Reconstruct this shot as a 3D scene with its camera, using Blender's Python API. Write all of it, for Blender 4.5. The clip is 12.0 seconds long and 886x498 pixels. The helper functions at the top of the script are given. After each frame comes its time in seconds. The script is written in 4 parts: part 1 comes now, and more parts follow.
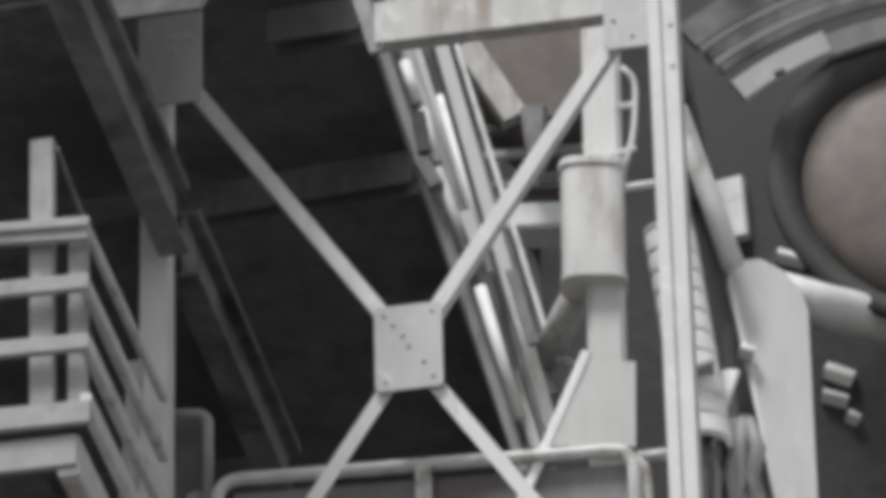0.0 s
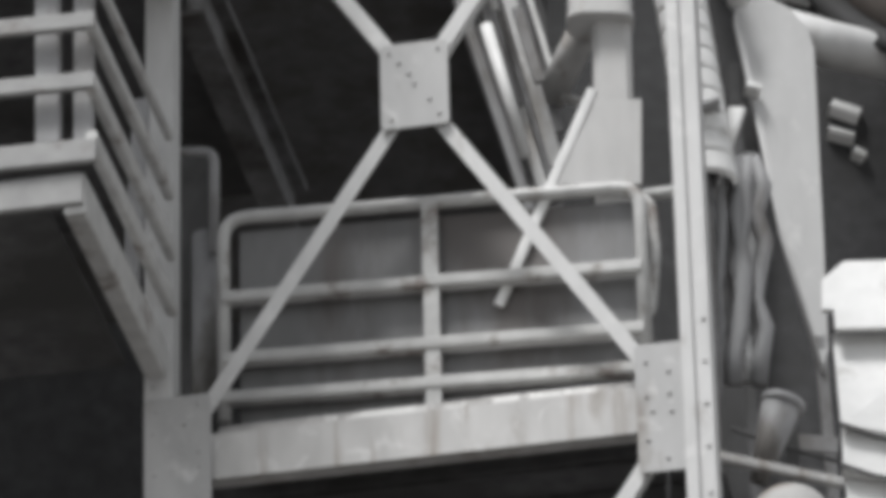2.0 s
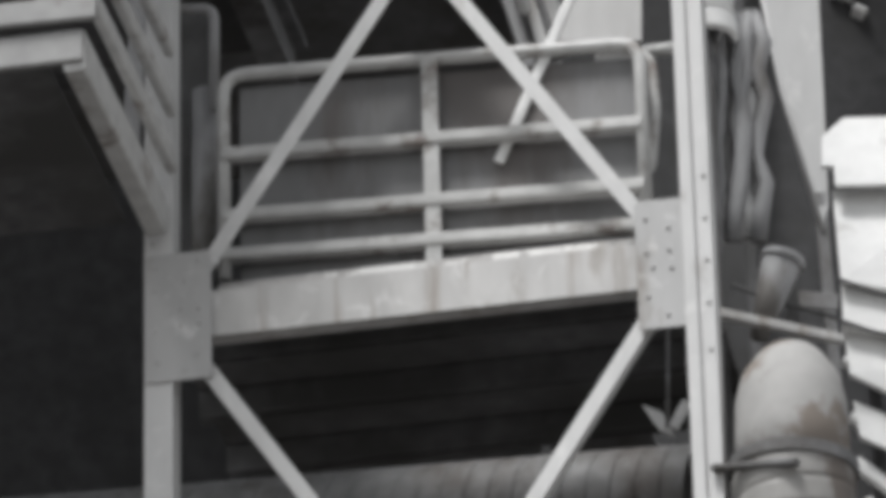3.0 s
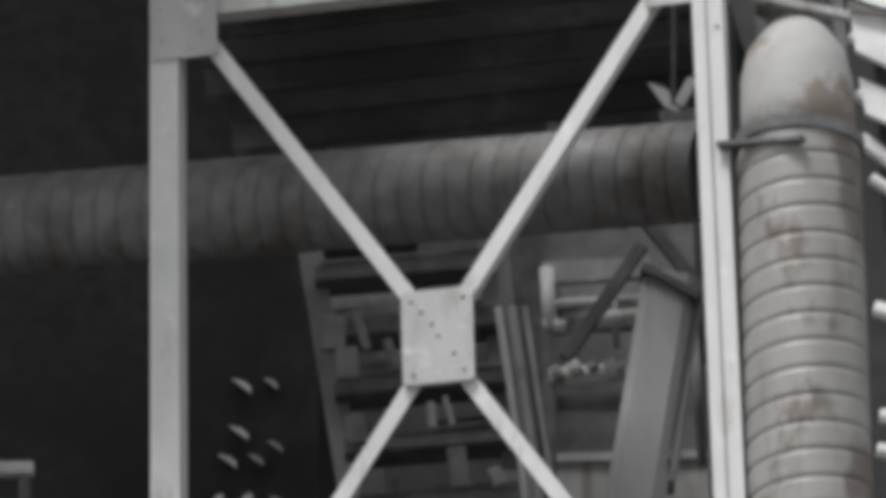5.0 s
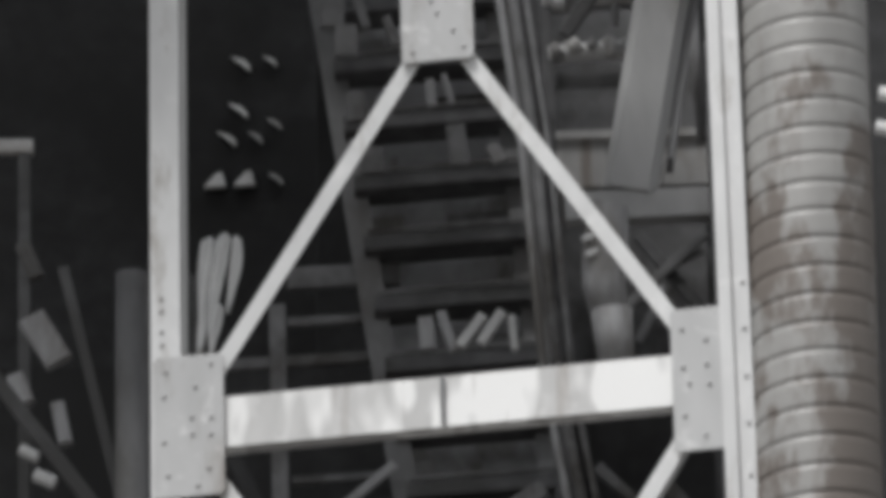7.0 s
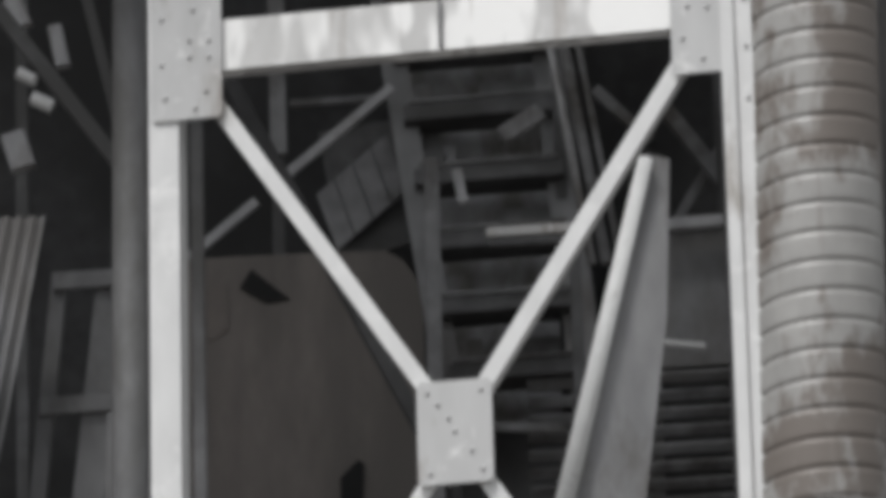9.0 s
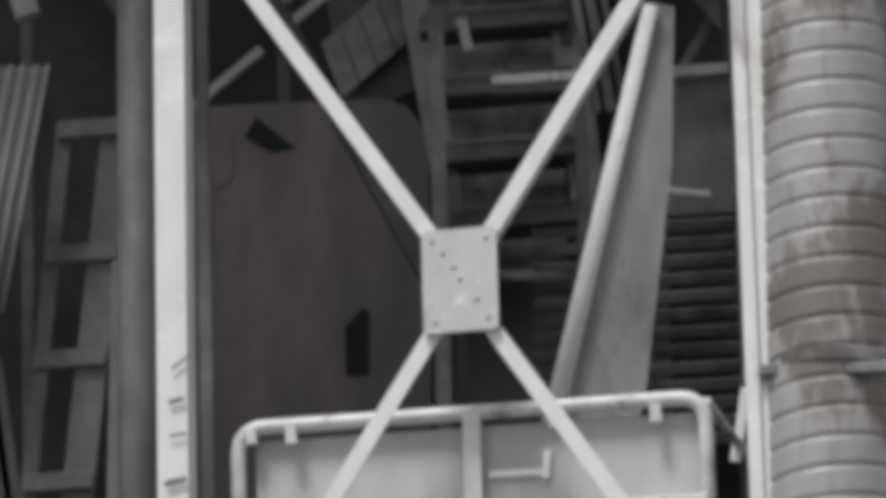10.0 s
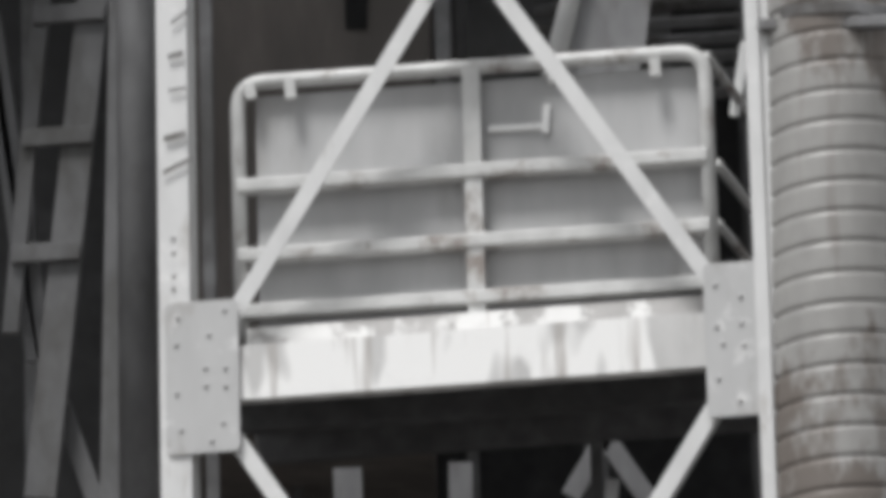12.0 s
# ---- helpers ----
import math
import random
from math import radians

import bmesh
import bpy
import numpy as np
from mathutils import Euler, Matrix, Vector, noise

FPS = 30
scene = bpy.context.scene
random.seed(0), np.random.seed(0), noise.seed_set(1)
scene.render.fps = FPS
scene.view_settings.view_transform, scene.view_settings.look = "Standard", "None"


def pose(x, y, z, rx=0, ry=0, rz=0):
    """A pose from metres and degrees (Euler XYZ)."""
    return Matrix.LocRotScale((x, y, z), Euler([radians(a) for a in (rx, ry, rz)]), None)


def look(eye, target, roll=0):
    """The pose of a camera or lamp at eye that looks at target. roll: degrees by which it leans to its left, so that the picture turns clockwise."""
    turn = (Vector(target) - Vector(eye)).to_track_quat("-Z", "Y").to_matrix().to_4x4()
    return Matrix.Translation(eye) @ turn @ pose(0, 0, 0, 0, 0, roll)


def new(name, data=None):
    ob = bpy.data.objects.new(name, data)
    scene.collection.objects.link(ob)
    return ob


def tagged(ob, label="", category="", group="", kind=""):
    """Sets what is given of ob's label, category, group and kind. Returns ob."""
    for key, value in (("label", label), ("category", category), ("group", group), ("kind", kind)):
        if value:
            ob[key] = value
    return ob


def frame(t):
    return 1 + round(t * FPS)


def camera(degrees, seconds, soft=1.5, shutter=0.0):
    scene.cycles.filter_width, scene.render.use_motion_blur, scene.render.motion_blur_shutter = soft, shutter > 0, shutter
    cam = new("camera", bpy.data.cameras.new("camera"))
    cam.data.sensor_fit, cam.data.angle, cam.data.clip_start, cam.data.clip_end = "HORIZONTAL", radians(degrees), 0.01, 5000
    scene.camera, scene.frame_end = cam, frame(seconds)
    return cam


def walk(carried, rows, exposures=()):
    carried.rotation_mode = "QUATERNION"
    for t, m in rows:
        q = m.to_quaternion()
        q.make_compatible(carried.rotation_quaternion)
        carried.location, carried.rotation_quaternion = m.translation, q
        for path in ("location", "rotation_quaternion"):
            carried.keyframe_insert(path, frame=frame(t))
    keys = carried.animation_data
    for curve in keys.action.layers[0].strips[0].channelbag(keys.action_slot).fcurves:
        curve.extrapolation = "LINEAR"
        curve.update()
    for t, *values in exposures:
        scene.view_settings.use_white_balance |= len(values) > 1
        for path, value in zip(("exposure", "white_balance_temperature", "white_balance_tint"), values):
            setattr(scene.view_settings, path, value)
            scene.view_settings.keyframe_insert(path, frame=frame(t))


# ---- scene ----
# Tall lattice hoist frame in front of the shaded pipework of an ironworks,
# seen from the ground through a long lens that tilts slowly down.
cam = camera(7.645, 12.0, soft=6.0, shutter=0.5)
EYE, LEAN = 1.6, -1.50
# seconds, turn to the left, tilt up (degrees)
ROWS = [
    (0, -0.367, 31.479),
    (0.5, -0.329, 31.003),
    (1, -0.297, 30.501),
    (1.5, -0.277, 29.852),
    (2, -0.240, 29.216),
    (2.5, -0.240, 28.639),
    (3, -0.203, 27.978),
    (3.2, -0.202, 27.697),
    (4.8, -0.084, 25.454),
    (5, -0.068, 25.191),
    (5.5, -0.065, 24.405),
    (6, -0.054, 23.735),
    (6.5, -0.018, 23.125),
    (7, 0.003, 22.407),
    (7.5, -0.007, 21.500),
    (7.7, -0.006, 21.176),
    (9.3, 0.103, 18.753),
    (9.5, 0.126, 18.509),
    (10, 0.150, 17.840),
    (10.5, 0.193, 17.074),
    (11, 0.217, 16.223),
    (11.5, 0.222, 15.554),
    (12, 0.225, 14.856),
]
walk(cam, [(t, pose(0, 0, EYE, 90 + tilt, 0, turn) @ pose(0, 0, 0, 0, 0, LEAN)) for t, turn, tilt in ROWS])

# ---- light ----
SUN = Vector((-0.24, -0.40, 0.885)).normalized()
world = bpy.data.worlds.new("sky")
scene.world = world
world.use_nodes = True
wn = world.node_tree.nodes
sky = wn.new("ShaderNodeTexSky")
sky.sky_type, sky.sun_disc = "NISHITA", False
sky.sun_elevation = math.asin(SUN.z)
sky.sun_rotation = math.atan2(SUN.x, SUN.y)
grey = wn.new("ShaderNodeHueSaturation")
grey.inputs["Saturation"].default_value = 0.12
world.node_tree.links.new(sky.outputs[0], grey.inputs["Color"])
world.node_tree.links.new(grey.outputs[0], wn["Background"].inputs["Color"])
wn["Background"].inputs["Strength"].default_value = 0.12
sun = new("sun", bpy.data.lights.new("sun", "SUN"))
sun.data.energy, sun.data.angle, sun.data.color = 3.0, radians(17.0), (1.0, 0.993, 0.988)
sun.matrix_world = look(tuple(SUN * 60), (0, 0, 0))
scene.view_settings.exposure = 0.08


# ---- materials ----
def material(name, base, rough=0.6, metal=0.0, vary=0.25, grain=9.0, stain=None, stain_amount=0.3, stain_size=1.6,
             bump=0.15, streak=1.0, ragged=6, scuff=0.0, crisp=None, runs=None, runs_from=0.56):
    """Painted or bare metal: two scales of tone, stains that run down, fine relief."""
    m = bpy.data.materials.new(name)
    m.use_nodes = True
    nt = m.node_tree
    nd, ln = nt.nodes, nt.links.new
    b = nd["Principled BSDF"]
    co = nd.new("ShaderNodeTexCoord")
    mp = nd.new("ShaderNodeMapping")
    mp.inputs["Scale"].default_value = (1, 1, 1.0 / streak)
    geo = nd.new("ShaderNodeNewGeometry")
    ln(geo.outputs["Position"], mp.inputs["Vector"])
    big = nd.new("ShaderNodeTexNoise")
    big.inputs["Scale"].default_value, big.inputs["Detail"].default_value = stain_size, ragged
    big.inputs["Roughness"].default_value = 0.65
    ln(mp.outputs[0], big.inputs["Vector"])
    fine = nd.new("ShaderNodeTexNoise")
    fine.inputs["Scale"].default_value, fine.inputs["Detail"].default_value = grain, 5
    ln(mp.outputs[0], fine.inputs["Vector"])
    tone = nd.new("ShaderNodeMapRange")
    tone.inputs["From Min"].default_value, tone.inputs["From Max"].default_value = 0.3, 0.7
    tone.inputs["To Min"].default_value, tone.inputs["To Max"].default_value = 1 - vary, 1 + vary
    ln(fine.outputs["Fac"], tone.inputs["Value"])
    mul = nd.new("ShaderNodeVectorMath")
    mul.operation = "SCALE"
    mul.inputs[0].default_value = base
    ln(tone.outputs[0], mul.inputs["Scale"])
    col = mul.outputs[0]
    if stain:
        ramp = nd.new("ShaderNodeMapRange")
        low, high = (0.66 - stain_amount * 0.45, 0.74 - stain_amount * 0.3) if crisp is None else (crisp, crisp + 0.06)
        ramp.inputs["From Min"].default_value, ramp.inputs["From Max"].default_value = low, high
        ln(big.outputs["Fac"], ramp.inputs["Value"])
        mix = nd.new("ShaderNodeMix")
        mix.data_type = "RGBA"
        ln(ramp.outputs[0], mix.inputs["Factor"])
        ln(col, mix.inputs["A"])
        mix.inputs["B"].default_value = (*stain, 1)
        col = mix.outputs["Result"]
    if scuff:
        worn = nd.new("ShaderNodeTexNoise")
        worn.inputs["Scale"].default_value, worn.inputs["Detail"].default_value = 5.5, 8
        worn.inputs["Roughness"].default_value, worn.inputs["Distortion"].default_value = 0.7, 0.6
        ln(geo.outputs["Position"], worn.inputs["Vector"])
        edge = nd.new("ShaderNodeMapRange")
        edge.inputs["From Min"].default_value, edge.inputs["From Max"].default_value = 0.56, 0.70
        edge.inputs["To Max"].default_value = scuff
        ln(worn.outputs["Fac"], edge.inputs["Value"])
        lift = nd.new("ShaderNodeMix")
        lift.data_type = "RGBA"
        ln(edge.outputs[0], lift.inputs["Factor"])
        ln(col, lift.inputs["A"])
        lift.inputs["B"].default_value = (0.80, 0.795, 0.785, 1)
        col = lift.outputs["Result"]
    if runs:
        long = nd.new("ShaderNodeMapping")
        long.inputs["Scale"].default_value = (11, 11, 0.9)
        ln(geo.outputs["Position"], long.inputs["Vector"])
        drip = nd.new("ShaderNodeTexNoise")
        drip.inputs["Scale"].default_value, drip.inputs["Detail"].default_value = 1.0, 5
        ln(long.outputs[0], drip.inputs["Vector"])
        fade = nd.new("ShaderNodeMapRange")
        fade.inputs["From Min"].default_value, fade.inputs["From Max"].default_value = runs_from, runs_from + 0.14
        fade.inputs["To Max"].default_value = 0.75
        ln(drip.outputs["Fac"], fade.inputs["Value"])
        stripe = nd.new("ShaderNodeMix")
        stripe.data_type = "RGBA"
        ln(fade.outputs[0], stripe.inputs["Factor"])
        ln(col, stripe.inputs["A"])
        stripe.inputs["B"].default_value = (*runs, 1)
        col = stripe.outputs["Result"]
    ln(col, b.inputs["Base Color"])
    rr = nd.new("ShaderNodeMapRange")
    rr.inputs["To Min"].default_value, rr.inputs["To Max"].default_value = rough - 0.12, min(1, rough + 0.15)
    ln(big.outputs["Fac"], rr.inputs["Value"])
    ln(rr.outputs[0], b.inputs["Roughness"])
    b.inputs["Metallic"].default_value = metal
    bp = nd.new("ShaderNodeBump")
    bp.inputs["Strength"].default_value, bp.inputs["Distance"].default_value = bump, 0.01
    ln(fine.outputs["Fac"], bp.inputs["Height"])
    ln(bp.outputs[0], b.inputs["Normal"])
    return m


PLATE = material("grey_plate_paint", (0.47, 0.47, 0.467), 0.5, vary=0.06, stain=(0.30, 0.28, 0.26), stain_amount=0.18, stain_size=2.6, streak=3.0, scuff=0.8)
PAINT = material("pale_grey_paint", (0.63, 0.63, 0.625), 0.5, vary=0.07, stain=(0.36, 0.34, 0.315), stain_amount=0.12, stain_size=2.6, streak=3.0, scuff=0.7)
PALE = material("weathered_white_paint", (0.54, 0.535, 0.525), 0.55, vary=0.10, stain=(0.36, 0.335, 0.31), stain_amount=0.30, stain_size=3.0, streak=3.0, scuff=0.8, runs=(0.27, 0.225, 0.19))
PATCHY = material("patched_white_paint", (0.56, 0.555, 0.545), 0.5, vary=0.08, stain=(0.88, 0.875, 0.86), stain_size=3.4, streak=2.5, ragged=2, crisp=0.45, scuff=0.5, runs=(0.33, 0.30, 0.275), runs_from=0.60)
FLAKED = material("flaked_white_edge_paint", (0.47, 0.46, 0.45), 0.5, vary=0.12, stain=(0.86, 0.855, 0.84), stain_size=3.0, streak=1.0, ragged=5, crisp=0.49, runs=(0.30, 0.255, 0.22), runs_from=0.62)
LIGHT_SHEET = material("pale_sheet_steel", (0.42, 0.42, 0.42), 0.55, vary=0.08, stain=(0.30, 0.29, 0.28), stain_amount=0.3, stain_size=1.6, streak=4.0)
# railing paint darkened so that the balcony's shade sits in its colour
BALCONY = material("shaded_balcony_paint", (0.32, 0.32, 0.317), 0.5, vary=0.12, stain=(0.2, 0.18, 0.165), stain_amount=0.25, stain_size=3.5)
COLUMN = material("chalky_column_paint", (0.74, 0.735, 0.725), 0.6, vary=0.06, stain=(0.52, 0.48, 0.44), stain_amount=0.25, stain_size=3.0, streak=3.0, runs=(0.55, 0.51, 0.47), runs_from=0.62)
RAIL = material("railing_paint", (0.56, 0.56, 0.55), 0.45, vary=0.12, stain=(0.25, 0.22, 0.2), stain_amount=0.25, stain_size=4.0)
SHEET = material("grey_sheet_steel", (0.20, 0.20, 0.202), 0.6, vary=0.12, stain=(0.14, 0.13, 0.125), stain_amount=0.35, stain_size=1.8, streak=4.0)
DUCT = material("galvanised_duct", (0.32, 0.313, 0.301), 0.5, metal=0.1, vary=0.10, stain=(0.165, 0.144, 0.128), stain_size=1.7, streak=1.9, ragged=5, crisp=0.495, runs=(0.20, 0.18, 0.163), runs_from=0.60)
CAP = material("stained_duct_cap", (0.38, 0.375, 0.366), 0.72, metal=0.05, vary=0.08, stain=(0.23, 0.20, 0.175), stain_size=1.9, streak=1.0, ragged=4, crisp=0.53)
# darker duct tone that stands in for the shade under the landing
DUCT_DIM = material("shaded_duct", (0.23, 0.23, 0.23), 0.6, metal=0.1, vary=0.2, stain=(0.125, 0.115, 0.108), stain_amount=0.4, stain_size=1.6)
STEEL = material("grey_steel", (0.33, 0.33, 0.335), 0.55, vary=0.15, stain=(0.16, 0.15, 0.14), stain_amount=0.35, stain_size=2.2, streak=2.5)
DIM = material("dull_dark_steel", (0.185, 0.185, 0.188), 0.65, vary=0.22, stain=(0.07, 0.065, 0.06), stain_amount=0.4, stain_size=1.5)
DEEP_GREY = material("deep_grey_steel", (0.125, 0.125, 0.128), 0.75, vary=0.3, stain=(0.07, 0.069, 0.068), stain_amount=0.5, stain_size=0.8)
# near-black base: the shade of the interior is put into the wall colour
BLACK = material("shade_dark_wall", (0.035, 0.035, 0.036), 0.8, vary=0.3, stain=(0.022, 0.022, 0.022), stain_amount=0.5, stain_size=0.7)
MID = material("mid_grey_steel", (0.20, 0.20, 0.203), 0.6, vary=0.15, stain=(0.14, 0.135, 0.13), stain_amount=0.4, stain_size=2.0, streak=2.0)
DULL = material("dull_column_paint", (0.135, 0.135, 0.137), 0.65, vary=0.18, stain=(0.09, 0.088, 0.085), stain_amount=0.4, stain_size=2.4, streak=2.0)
YARD = material("dark_wall_sheet", (0.055, 0.055, 0.057), 0.7, vary=0.3, stain=(0.05, 0.049, 0.048), stain_amount=0.5, stain_size=0.9)
# near-black colour for plates that stand in for unlit depth
VOID = material("unlit_opening", (0.008, 0.008, 0.008), 0.95, vary=0.2)
TANK = material("rusty_dark_tank", (0.15, 0.133, 0.122), 0.7, vary=0.2, stain=(0.10, 0.09, 0.083), stain_amount=0.5, stain_size=1.1, streak=3.5, ragged=7)
BROWN = material("brown_heated_plate", (0.16, 0.138, 0.122), 0.6, vary=0.15, stain=(0.12, 0.105, 0.095), stain_amount=0.45, stain_size=1.1)
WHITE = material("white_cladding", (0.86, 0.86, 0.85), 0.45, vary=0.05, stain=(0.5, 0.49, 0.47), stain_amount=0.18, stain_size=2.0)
GROUND = material("slag_ground", (0.16, 0.155, 0.15), 0.9, vary=0.35, grain=2.0, stain=(0.09, 0.085, 0.08), stain_amount=0.5, stain_size=0.15)

# ---- shaping ----
TURN = radians(10.445)
ALONG = Vector((math.cos(TURN), -math.sin(TURN), 0))
BACK = Vector((math.sin(TURN), math.cos(TURN), 0))
HOIST = Vector((0, 27.099, 0))
FRONT = Vector((0, -1, 0))


def on_frame(u, back, z):
    """A place by metres along the hoist frame, behind its face, and up."""
    return HOIST + ALONG * u + BACK * back + Vector((0, 0, z))


def thing(name, base, label, category, group="", kind=""):
    ob = new(name)
    ob.empty_display_size = 0.1
    ob.location = base
    return tagged(ob, label, category, group, kind)


def base_of(ob):
    v = Vector((0, 0, 0))
    while ob:
        v += ob.location
        ob = ob.parent
    return v


def part(name, bm, mat, parent, label="", smooth=False):
    """One mesh under a thing or a part, from a bmesh in world places."""
    me = bpy.data.meshes.new(name)
    if parent:
        bmesh.ops.translate(bm, verts=bm.verts, vec=-base_of(parent))
    bmesh.ops.recalc_face_normals(bm, faces=bm.faces)
    bm.to_mesh(me)
    bm.free()
    me.materials.append(mat)
    for f in me.polygons:
        f.use_smooth = smooth
    ob = new(name, me)
    ob.parent = parent
    if label:
        ob["label"] = label
    return ob


def rect(w, d, c=0.006):
    x, y = w / 2, d / 2
    return [(-x + c, -y), (x - c, -y), (x, -y + c), (x, y - c), (x - c, y), (-x + c, y), (-x, y - c), (-x, -y + c)]


def circ(r, n=20):
    return [(r * math.cos(2 * math.pi * i / n), r * math.sin(2 * math.pi * i / n)) for i in range(n)]


def angle(w, d, t=0.010, flip=1):
    """An L section: its face to the viewer, one leg to the back."""
    x = w / 2
    p = [(-x, 0), (x, 0), (x, -d), (x - t, -d), (x - t, -t), (-x, -t)]
    return [(a * flip, b) for a, b in p]


def channel(w, d, t=0.012):
    x = w / 2
    return [(-x, 0), (x, 0), (x, -d), (x - t, -d), (x - t, -t), (-x + t, -t), (-x + t, -d), (-x, -d)]


def ibeam(w, d, t=0.014):
    x, y, s = w / 2, d / 2, t / 2
    return [(-x, -y), (x, -y), (x, -y + t), (s, -y + t), (s, y - t), (x, y - t), (x, y), (-x, y), (-x, y - t), (-s, y - t), (-s, -y + t), (-x, -y + t)]


def sweep(bm, a, b, prof, face=FRONT, prof_b=None):
    """A straight length of section prof from a to b; the section's y looks along face."""
    a, b = Vector(a), Vector(b)
    d = (b - a).normalized()
    x = d.cross(face).normalized()
    y = x.cross(d).normalized()
    ends = [[bm.verts.new(q + x * u + y * v) for u, v in pr] for q, pr in ((a, prof), (b, prof_b or prof))]
    n = len(prof)
    for i in range(n):
        bm.faces.new((ends[0][i], ends[0][(i + 1) % n], ends[1][(i + 1) % n], ends[1][i]))
    bm.faces.new(ends[0])
    bm.faces.new(ends[1])
    return bm


def bar(a, b, prof, face=FRONT, prof_b=None):
    return sweep(bmesh.new(), a, b, prof, face, prof_b)


def tube(points, r, n=18):
    """A round tube along a line of places."""
    bm = bmesh.new()
    pts = [Vector(q) for q in points]
    rings = []
    for i, q in enumerate(pts):
        d = (pts[min(i + 1, len(pts) - 1)] - pts[max(i - 1, 0)]).normalized()
        x = d.cross(Vector((0.31, -0.93, 0.2))).normalized()
        y = x.cross(d)
        rad = r[i] if isinstance(r, (list, tuple)) else r
        rings.append([bm.verts.new(q + x * rad * math.cos(2 * math.pi * k / n) + y * rad * math.sin(2 * math.pi * k / n)) for k in range(n)])
    for p0, p1 in zip(rings, rings[1:]):
        for k in range(n):
            bm.faces.new((p0[k], p0[(k + 1) % n], p1[(k + 1) % n], p1[k]))
    bm.faces.new(rings[0])
    bm.faces.new(rings[-1])
    return bm


def rounded(points, radius=0.08, steps=5):
    """The line of places with its corners rounded."""
    pts = [Vector(q) for q in points]
    out = [pts[0]]
    for a, b, c in zip(pts, pts[1:], pts[2:]):
        p0 = b + (a - b).normalized() * min(radius, (a - b).length / 2)
        p1 = b + (c - b).normalized() * min(radius, (c - b).length / 2)
        for i in range(steps + 1):
            s = i / steps
            out.append(p0.lerp(b, s).lerp(b.lerp(p1, s), s))
    return out + [pts[-1]]


def slab(corners, depth, push=(0, 1, 0)):
    """A flat plate with the outline corners, thickened along push."""
    bm = bmesh.new()
    v = Vector(push).normalized() * depth
    f = [bm.verts.new(Vector(q)) for q in corners]
    g = [bm.verts.new(Vector(q) + v) for q in corners]
    n = len(f)
    bm.faces.new(f)
    bm.faces.new(g)
    for i in range(n):
        bm.faces.new((f[i], f[(i + 1) % n], g[(i + 1) % n], g[i]))
    return bm


def box(x0, x1, y0, y1, z0, z1):
    return slab([(x0, y0, z0), (x1, y0, z0), (x1, y0, z1), (x0, y0, z1)], y1 - y0)


def ribbed(a, b, r, pitch, lip=0.010, n=40, fine=12, wobble=0.0, r_b=None, hand=1):
    """Spiral-wound duct: pillow-shaped turns with a sunk seam between them."""
    bm = bmesh.new()
    a, b = Vector(a), Vector(b)
    d = (b - a)
    length = d.length
    d.normalize()
    x = d.cross(FRONT).normalized()
    y = x.cross(d)
    rows = []
    count = int(length / pitch * fine)
    for i in range(count + 1):
        s = i / fine
        ring = []
        ph = s % 1.0
        swell = (0.0 if ph < 0.02 else 1.0 if 0.12 < ph < 0.88 else 0.9) * lip
        jit = 1 + wobble * noise.noise(Vector((s * 0.9, r * 7, a.x)))
        rr = (r + ((r_b or r) - r) * i / count) * jit + swell
        for k in range(n):
            w = 2 * math.pi * k / n
            q = a + d * (pitch * (s + hand * (k / n - 0.5)))
            ring.append(bm.verts.new(q + x * rr * math.cos(w) + y * rr * math.sin(w)))
        rows.append(ring)
    for i in range(count):
        for k in range(n - 1):
            bm.faces.new((rows[i][k], rows[i][k + 1], rows[i + 1][k + 1], rows[i + 1][k]))
    for i in range(count - fine):
        last, first = (i, i + fine) if hand > 0 else (i + fine, i)
        bm.faces.new((rows[last][n - 1], rows[first][0], rows[first + 1][0], rows[last + 1][n - 1]))
    return bm


# ---- ground and the dark bulk behind ----
g = new("ground", bpy.data.meshes.new("ground"))
g.data.from_pydata([(-2500, -2500, 0), (2500, -2500, 0), (2500, 2500, 0), (-2500, 2500, 0)], [], [(0, 1, 2, 3)])
g.data.materials.append(GROUND)
tagged(g, "dark slag ground of the works yard", "ground", kind="structure")

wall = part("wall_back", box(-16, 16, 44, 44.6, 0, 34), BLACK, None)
tagged(wall, "near-black wall behind the pipework, interior shade in its colour", "wall", kind="structure")
# side wall and roof are unseen, added to keep light off the pipework
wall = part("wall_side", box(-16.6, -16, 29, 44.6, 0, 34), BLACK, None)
tagged(wall, "added near-black side wall, out of view, closing off light", "wall", kind="structure")
roof = part("ceiling", box(-16, -2.2, 30.5, 44, 27.0, 27.4), DEEP_GREY, None)
tagged(roof, "added roof deck, unseen above the pipework, that keeps it dark", "ceiling", kind="structure")

# ---- hoist frame ----
LEVEL0, BAY = 15.780, 3.7353
SIDE_H, MID_W, MID_H = 0.331, 0.164, 0.231
hoist = thing("lattice_tower", HOIST, "pale grey riveted steel lattice frame with crossed braces", "lattice tower")
for u0, u1 in ((-1.308, -1.214), (1.285, 1.285)):
    bm = bmesh.new()
    sweep(bm, on_frame(u0, 0.0, 0.0), on_frame(u1, 0.0, 27.0), channel(0.135, 0.16), -BACK)
    part("post", bm, PAINT, hoist)
